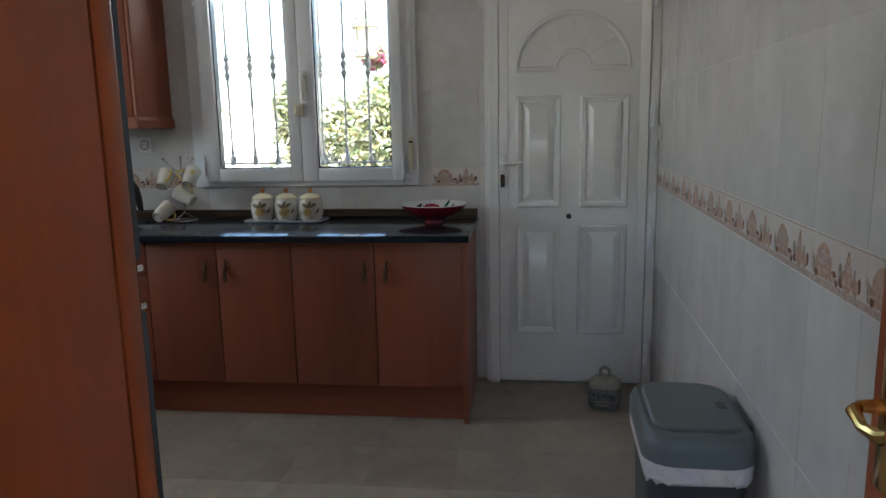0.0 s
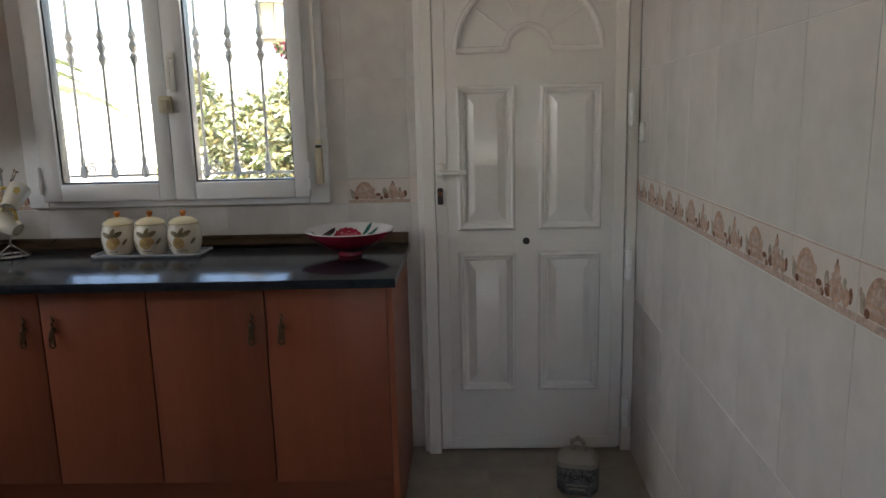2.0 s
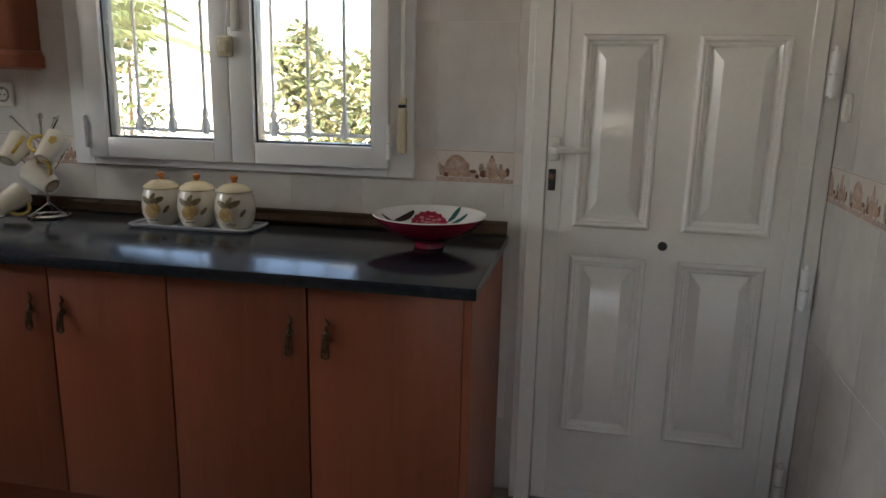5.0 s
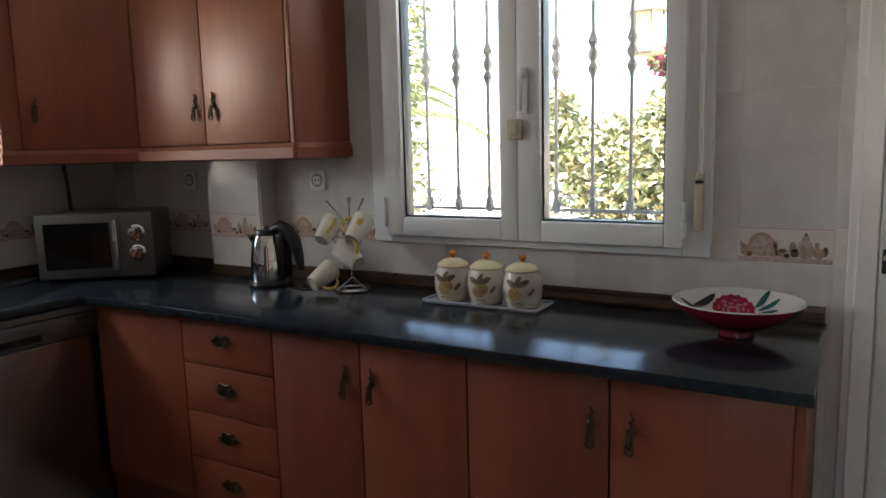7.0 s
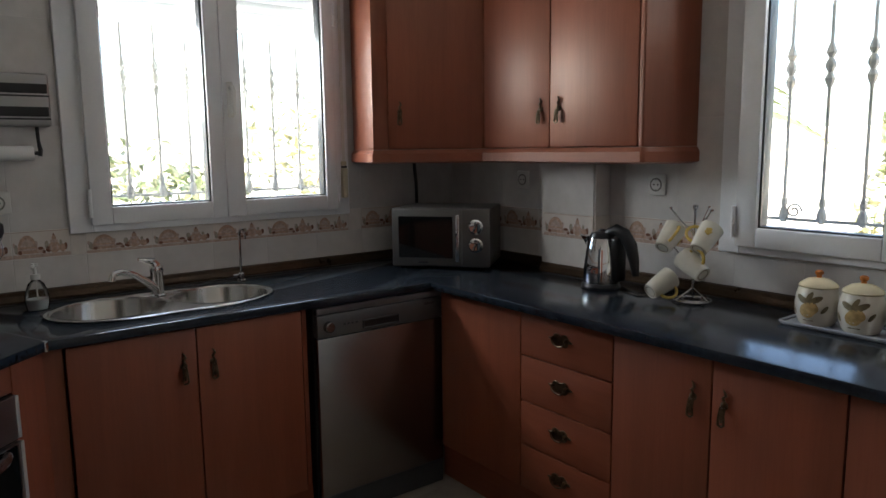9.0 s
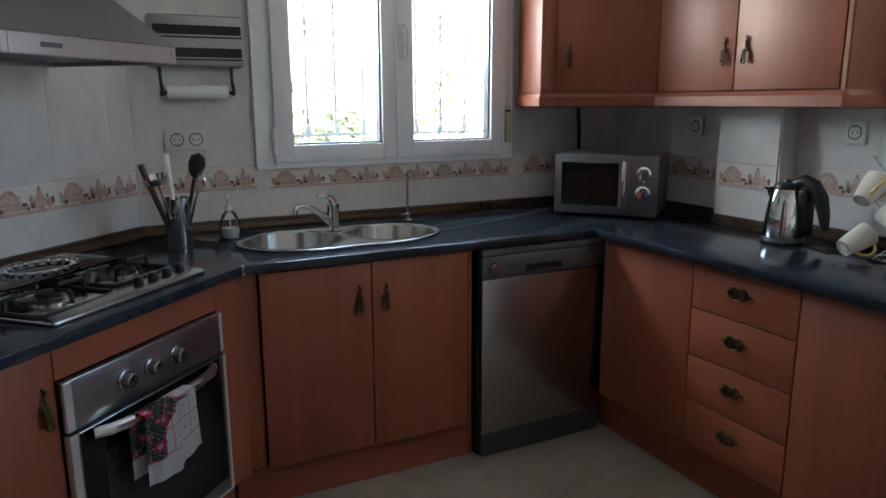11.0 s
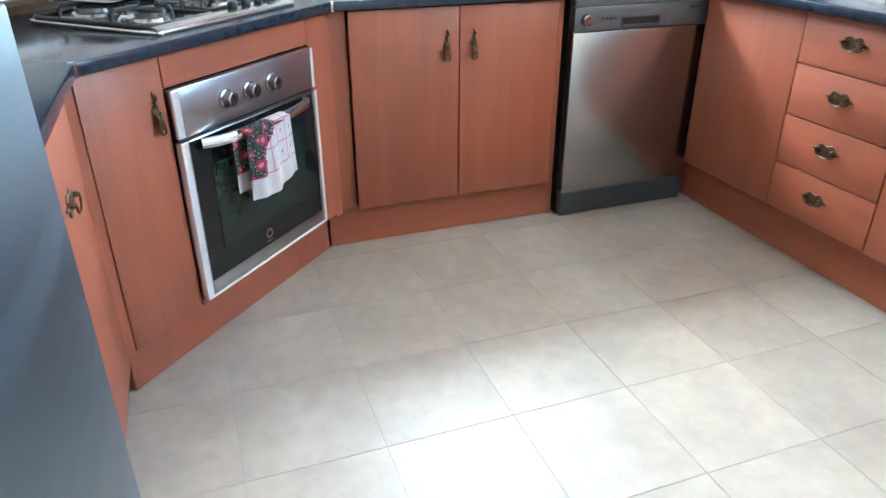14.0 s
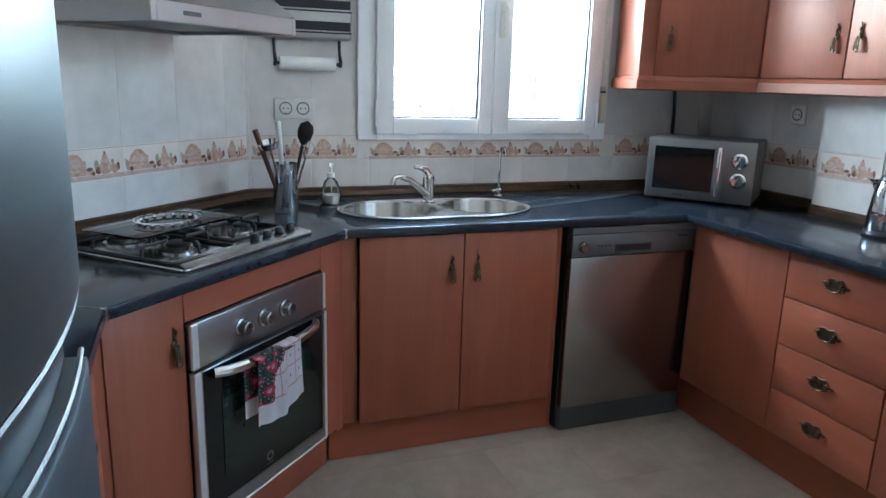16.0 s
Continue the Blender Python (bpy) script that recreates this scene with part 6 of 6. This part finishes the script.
# ---- sockets, switch ----
def socket(m, n, label):
    root = thing("wall_socket", m, label, "socket")
    w = 0.082
    part("plate", box(-w * n / 2, w * n / 2, -0.010, 0.0, -0.042, 0.042, 0.006, 2), M_PVC, root)
    for i in range(n):
        cx = (i - (n - 1) / 2) * 0.071
        dish = part("dish", lathe([(0.026, 0.0), (0.024, 0.001), (0.0215, -0.0105), (0.0, -0.0105)], 24, Matrix.Translation((cx, -0.0115, 0)) @ Matrix.Rotation(radians(90), 4, "X"), caps=False), M_PVC, root)
        # grey ring: the shade of the sunken dish put into colour
        part("rim", lathe([(0.0215, 0), (0.027, 0), (0.027, 0.003), (0.0215, 0.003)], 24, Matrix.Translation((cx, -0.010, 0)) @ Matrix.Rotation(radians(90), 4, "X"), caps=False), M_BARS, root)
        for sx in (-0.0095, 0.0095):
            part("pin_hole", lathe([(0, 0), (0.0032, 0), (0.0032, 0.002), (0, 0.002)], 10, Matrix.Translation((cx + sx, -0.0105, 0)) @ Matrix.Rotation(radians(90), 4, "X")), M_BLACK, dish)
        for sz in (-0.0195, 0.0195):
            part("earth_clip", box(cx - 0.003, cx + 0.003, -0.0125, -0.010, sz - 0.003, sz + 0.003), M_CHROME, dish)
    return root


socket(pose(-2.755, -0.0005, 1.302), 1, "white single wall socket above the kettle")
socket(pose(-3.515, -0.0005, 1.302), 1, "white single wall socket under the wall cabinets")
socket(pose(WEST + 0.0005, -2.15, 1.275, 0, 0, 90), 2, "white double wall socket above the utensils")
root = thing("wall_switch", pose(-0.0182, -0.14, 1.325, 0, 0, -92.3), "small white wall plate beside the door", "switch")
part("plate", box(-0.028, 0.028, -0.009, 0, -0.038, 0.038, 0.004, 2), M_PVC, root)
part("rocker", box(-0.018, 0.018, -0.013, -0.008, -0.026, 0.026, 0.003, 2), M_PVC, root)

# ---- paper roll dispenser ----
root = thing("roll_dispenser", pose(WEST, -2.09, 1.55, 0, 0, 90), "steel and black roll dispenser with kitchen paper", "dispenser")
part("case", box(-0.175, 0.168, -0.085, -0.001, 0.0, 0.19, 0.012, 3), M_STEELH, root)
for z in (0.036, 0.118):
    part("band", box(-0.158, 0.16, -0.0875, -0.083, z, z + 0.034, 0.002), M_BLACK, root, "black cutter slot")
    part("cutter_strip", box(-0.172, 0.165, -0.0872, -0.084, z - 0.012, z - 0.006, 0.001), M_BLACK, root)
for x in (-0.14, 0.122):
    part("arm", tube([(x, -0.045, 0.004), (x, -0.05, -0.05), (x + 0.004, -0.055, -0.085), (x, -0.06, -0.105)], [0.007, 0.006, 0.008, 0.008], 8), M_BLACK, root)
root = thing("paper_roll", pose(WEST + 0.056, -2.10, 1.455, 0, 0, 90), "white kitchen paper roll hanging on the dispenser", "paper roll")
M_PAPER = surface("white_paper", (0.78, 0.77, 0.75), 0.95, var=0.02, fine=300, bump=0.2)
part("roll", lathe([(0.008, -0.112), (0.026, -0.112), (0.027, -0.11), (0.027, 0.11), (0.026, 0.112), (0.008, 0.112)], 24, Matrix.Rotation(radians(90), 4, "Y")), M_PAPER, root)
part("spindle", lathe([(0.007, -0.135), (0.007, 0.135)], 10, Matrix.Rotation(radians(90), 4, "Y")), M_BLACK, root)

# ---- bin ----
root = thing("rubbish_bin", pose(-0.234, -1.84, 0, 0, 0, -2.3) @ Matrix.Diagonal((1, 0.86, 1, 1)), "grey swing-top rubbish bin with a bag over its rim", "bin")


def ring_stack(rings, n=7):
    """Rounded rectangles stacked to a hollow-looking body: (halfwidth, halfdepth, radius, z)."""
    own = bmesh.new()
    loops = []
    for hx, hy, r, z in rings:
        loops.append([own.verts.new((x, y, z)) for x, y in round_rect(-hx, hx, -hy, hy, r, n)])
    for A, B in zip(loops, loops[1:]):
        for i in range(len(A)):
            own.faces.new((A[i], A[(i + 1) % len(A)], B[(i + 1) % len(A)], B[i]))
    own.faces.new(loops[0][::-1]), own.faces.new(loops[-1])
    return own


part("body", ring_stack([(0.10, 0.17, 0.05, 0.0), (0.105, 0.175, 0.05, 0.01), (0.126, 0.217, 0.06, 0.52), (0.127, 0.218, 0.06, 0.53)]), M_GREYDK, root)
bag = ring_stack([(0.127, 0.219, 0.06, 0.487), (0.133, 0.225, 0.062, 0.50), (0.1355, 0.228, 0.063, 0.53), (0.133, 0.225, 0.062, 0.546)], 12)
rng = random.Random(5)
for v in bag.verts:
    v.co += Vector((v.co.x, v.co.y, 0)).normalized() * rng.uniform(-0.003, 0.004) + Vector((0, 0, rng.uniform(-0.008, 0.006) if v.co.z < 0.49 else 0))
part("bag", bag, M_BAG, root, "thin white bag folded over the rim")
ld = part("lid", ring_stack([(0.132, 0.232, 0.075, 0.540), (0.138, 0.239, 0.08, 0.544), (0.139, 0.240, 0.08, 0.585), (0.132, 0.233, 0.08, 0.607), (0.122, 0.222, 0.08, 0.617)]), M_GREYLID, root, "dark grey lid")
part("flap", ring_stack([(0.110, 0.185, 0.06, 0.615), (0.110, 0.185, 0.06, 0.622), (0.104, 0.178, 0.055, 0.627)]), M_GREYLID, ld)
part("catch", prism(round_rect(0.07, 0.096, -0.03, 0.03, 0.012, 3), 0.624, 0.6285, 0.001, 1), M_BLACK, ld)
part("hinge_block", box(0.128, 0.146, -0.10, 0.10, 0.52, 0.61, 0.008, 2), M_GREYDK, root)

# ---- doorstop ----
M_STOPG = surface("grey_printed_cloth", (0.15, 0.155, 0.16), 0.95, var=0.6, big=45, fine=220, bump=0.3)
M_STOPC = surface("cream_cloth", (0.30, 0.28, 0.24), 0.95, var=0.12, fine=260, bump=0.3)
M_STOPK = surface("dark_print", (0.03, 0.03, 0.032), 0.95, var=0.3)
root = thing("doorstop", pose(-0.285, -0.36, 0, 0, 0, -12), "stuffed grey printed cloth doorstop with a loop", "doorstop")
st = ring_stack([(0.064, 0.054, 0.03, 0.0), (0.076, 0.066, 0.035, 0.02), (0.078, 0.068, 0.035, 0.09), (0.072, 0.062, 0.035, 0.13), (0.045, 0.04, 0.03, 0.15)], 5)
part("bag", st, M_STOPG, root)
part("collar", ring_stack([(0.0755, 0.0655, 0.035, 0.112), (0.0735, 0.0635, 0.035, 0.13), (0.05, 0.044, 0.03, 0.153), (0.03, 0.026, 0.02, 0.157)], 5), M_STOPC, root, "cream cloth top")
part("loop", tube([(-0.02, 0, 0.15), (-0.022, 0, 0.19), (0, 0, 0.205), (0.02, 0, 0.192), (0.022, 0, 0.15)], [0.007, 0.009, 0.01, 0.009, 0.007], 8), M_STOPC, root, "cream carrying loop")
cu = bpy.data.curves.new("word", "FONT")
cu.body, cu.size, cu.extrude, cu.align_x, cu.shear = "Home", 0.042, 0.0008, "CENTER", 0.25
txt = new("word", cu)
bpy.context.view_layer.update()
me = bpy.data.meshes.new_from_object(txt.evaluated_get(bpy.context.evaluated_depsgraph_get()))
bpy.data.objects.remove(txt)
me.materials.clear()
me.materials.append(M_STOPK)
w = new("word", me)
w.parent = root
w.matrix_basis = pose(0, -0.0690, 0.070, 90, 0, 0)
for k, (x, z, ww) in enumerate(((0, 0.045, 0.08), (0, 0.03, 0.06))):
    part("print_bar", box(x - ww / 2, x + ww / 2, -0.0695, -0.067, z, z + 0.006), M_STOPC, root)
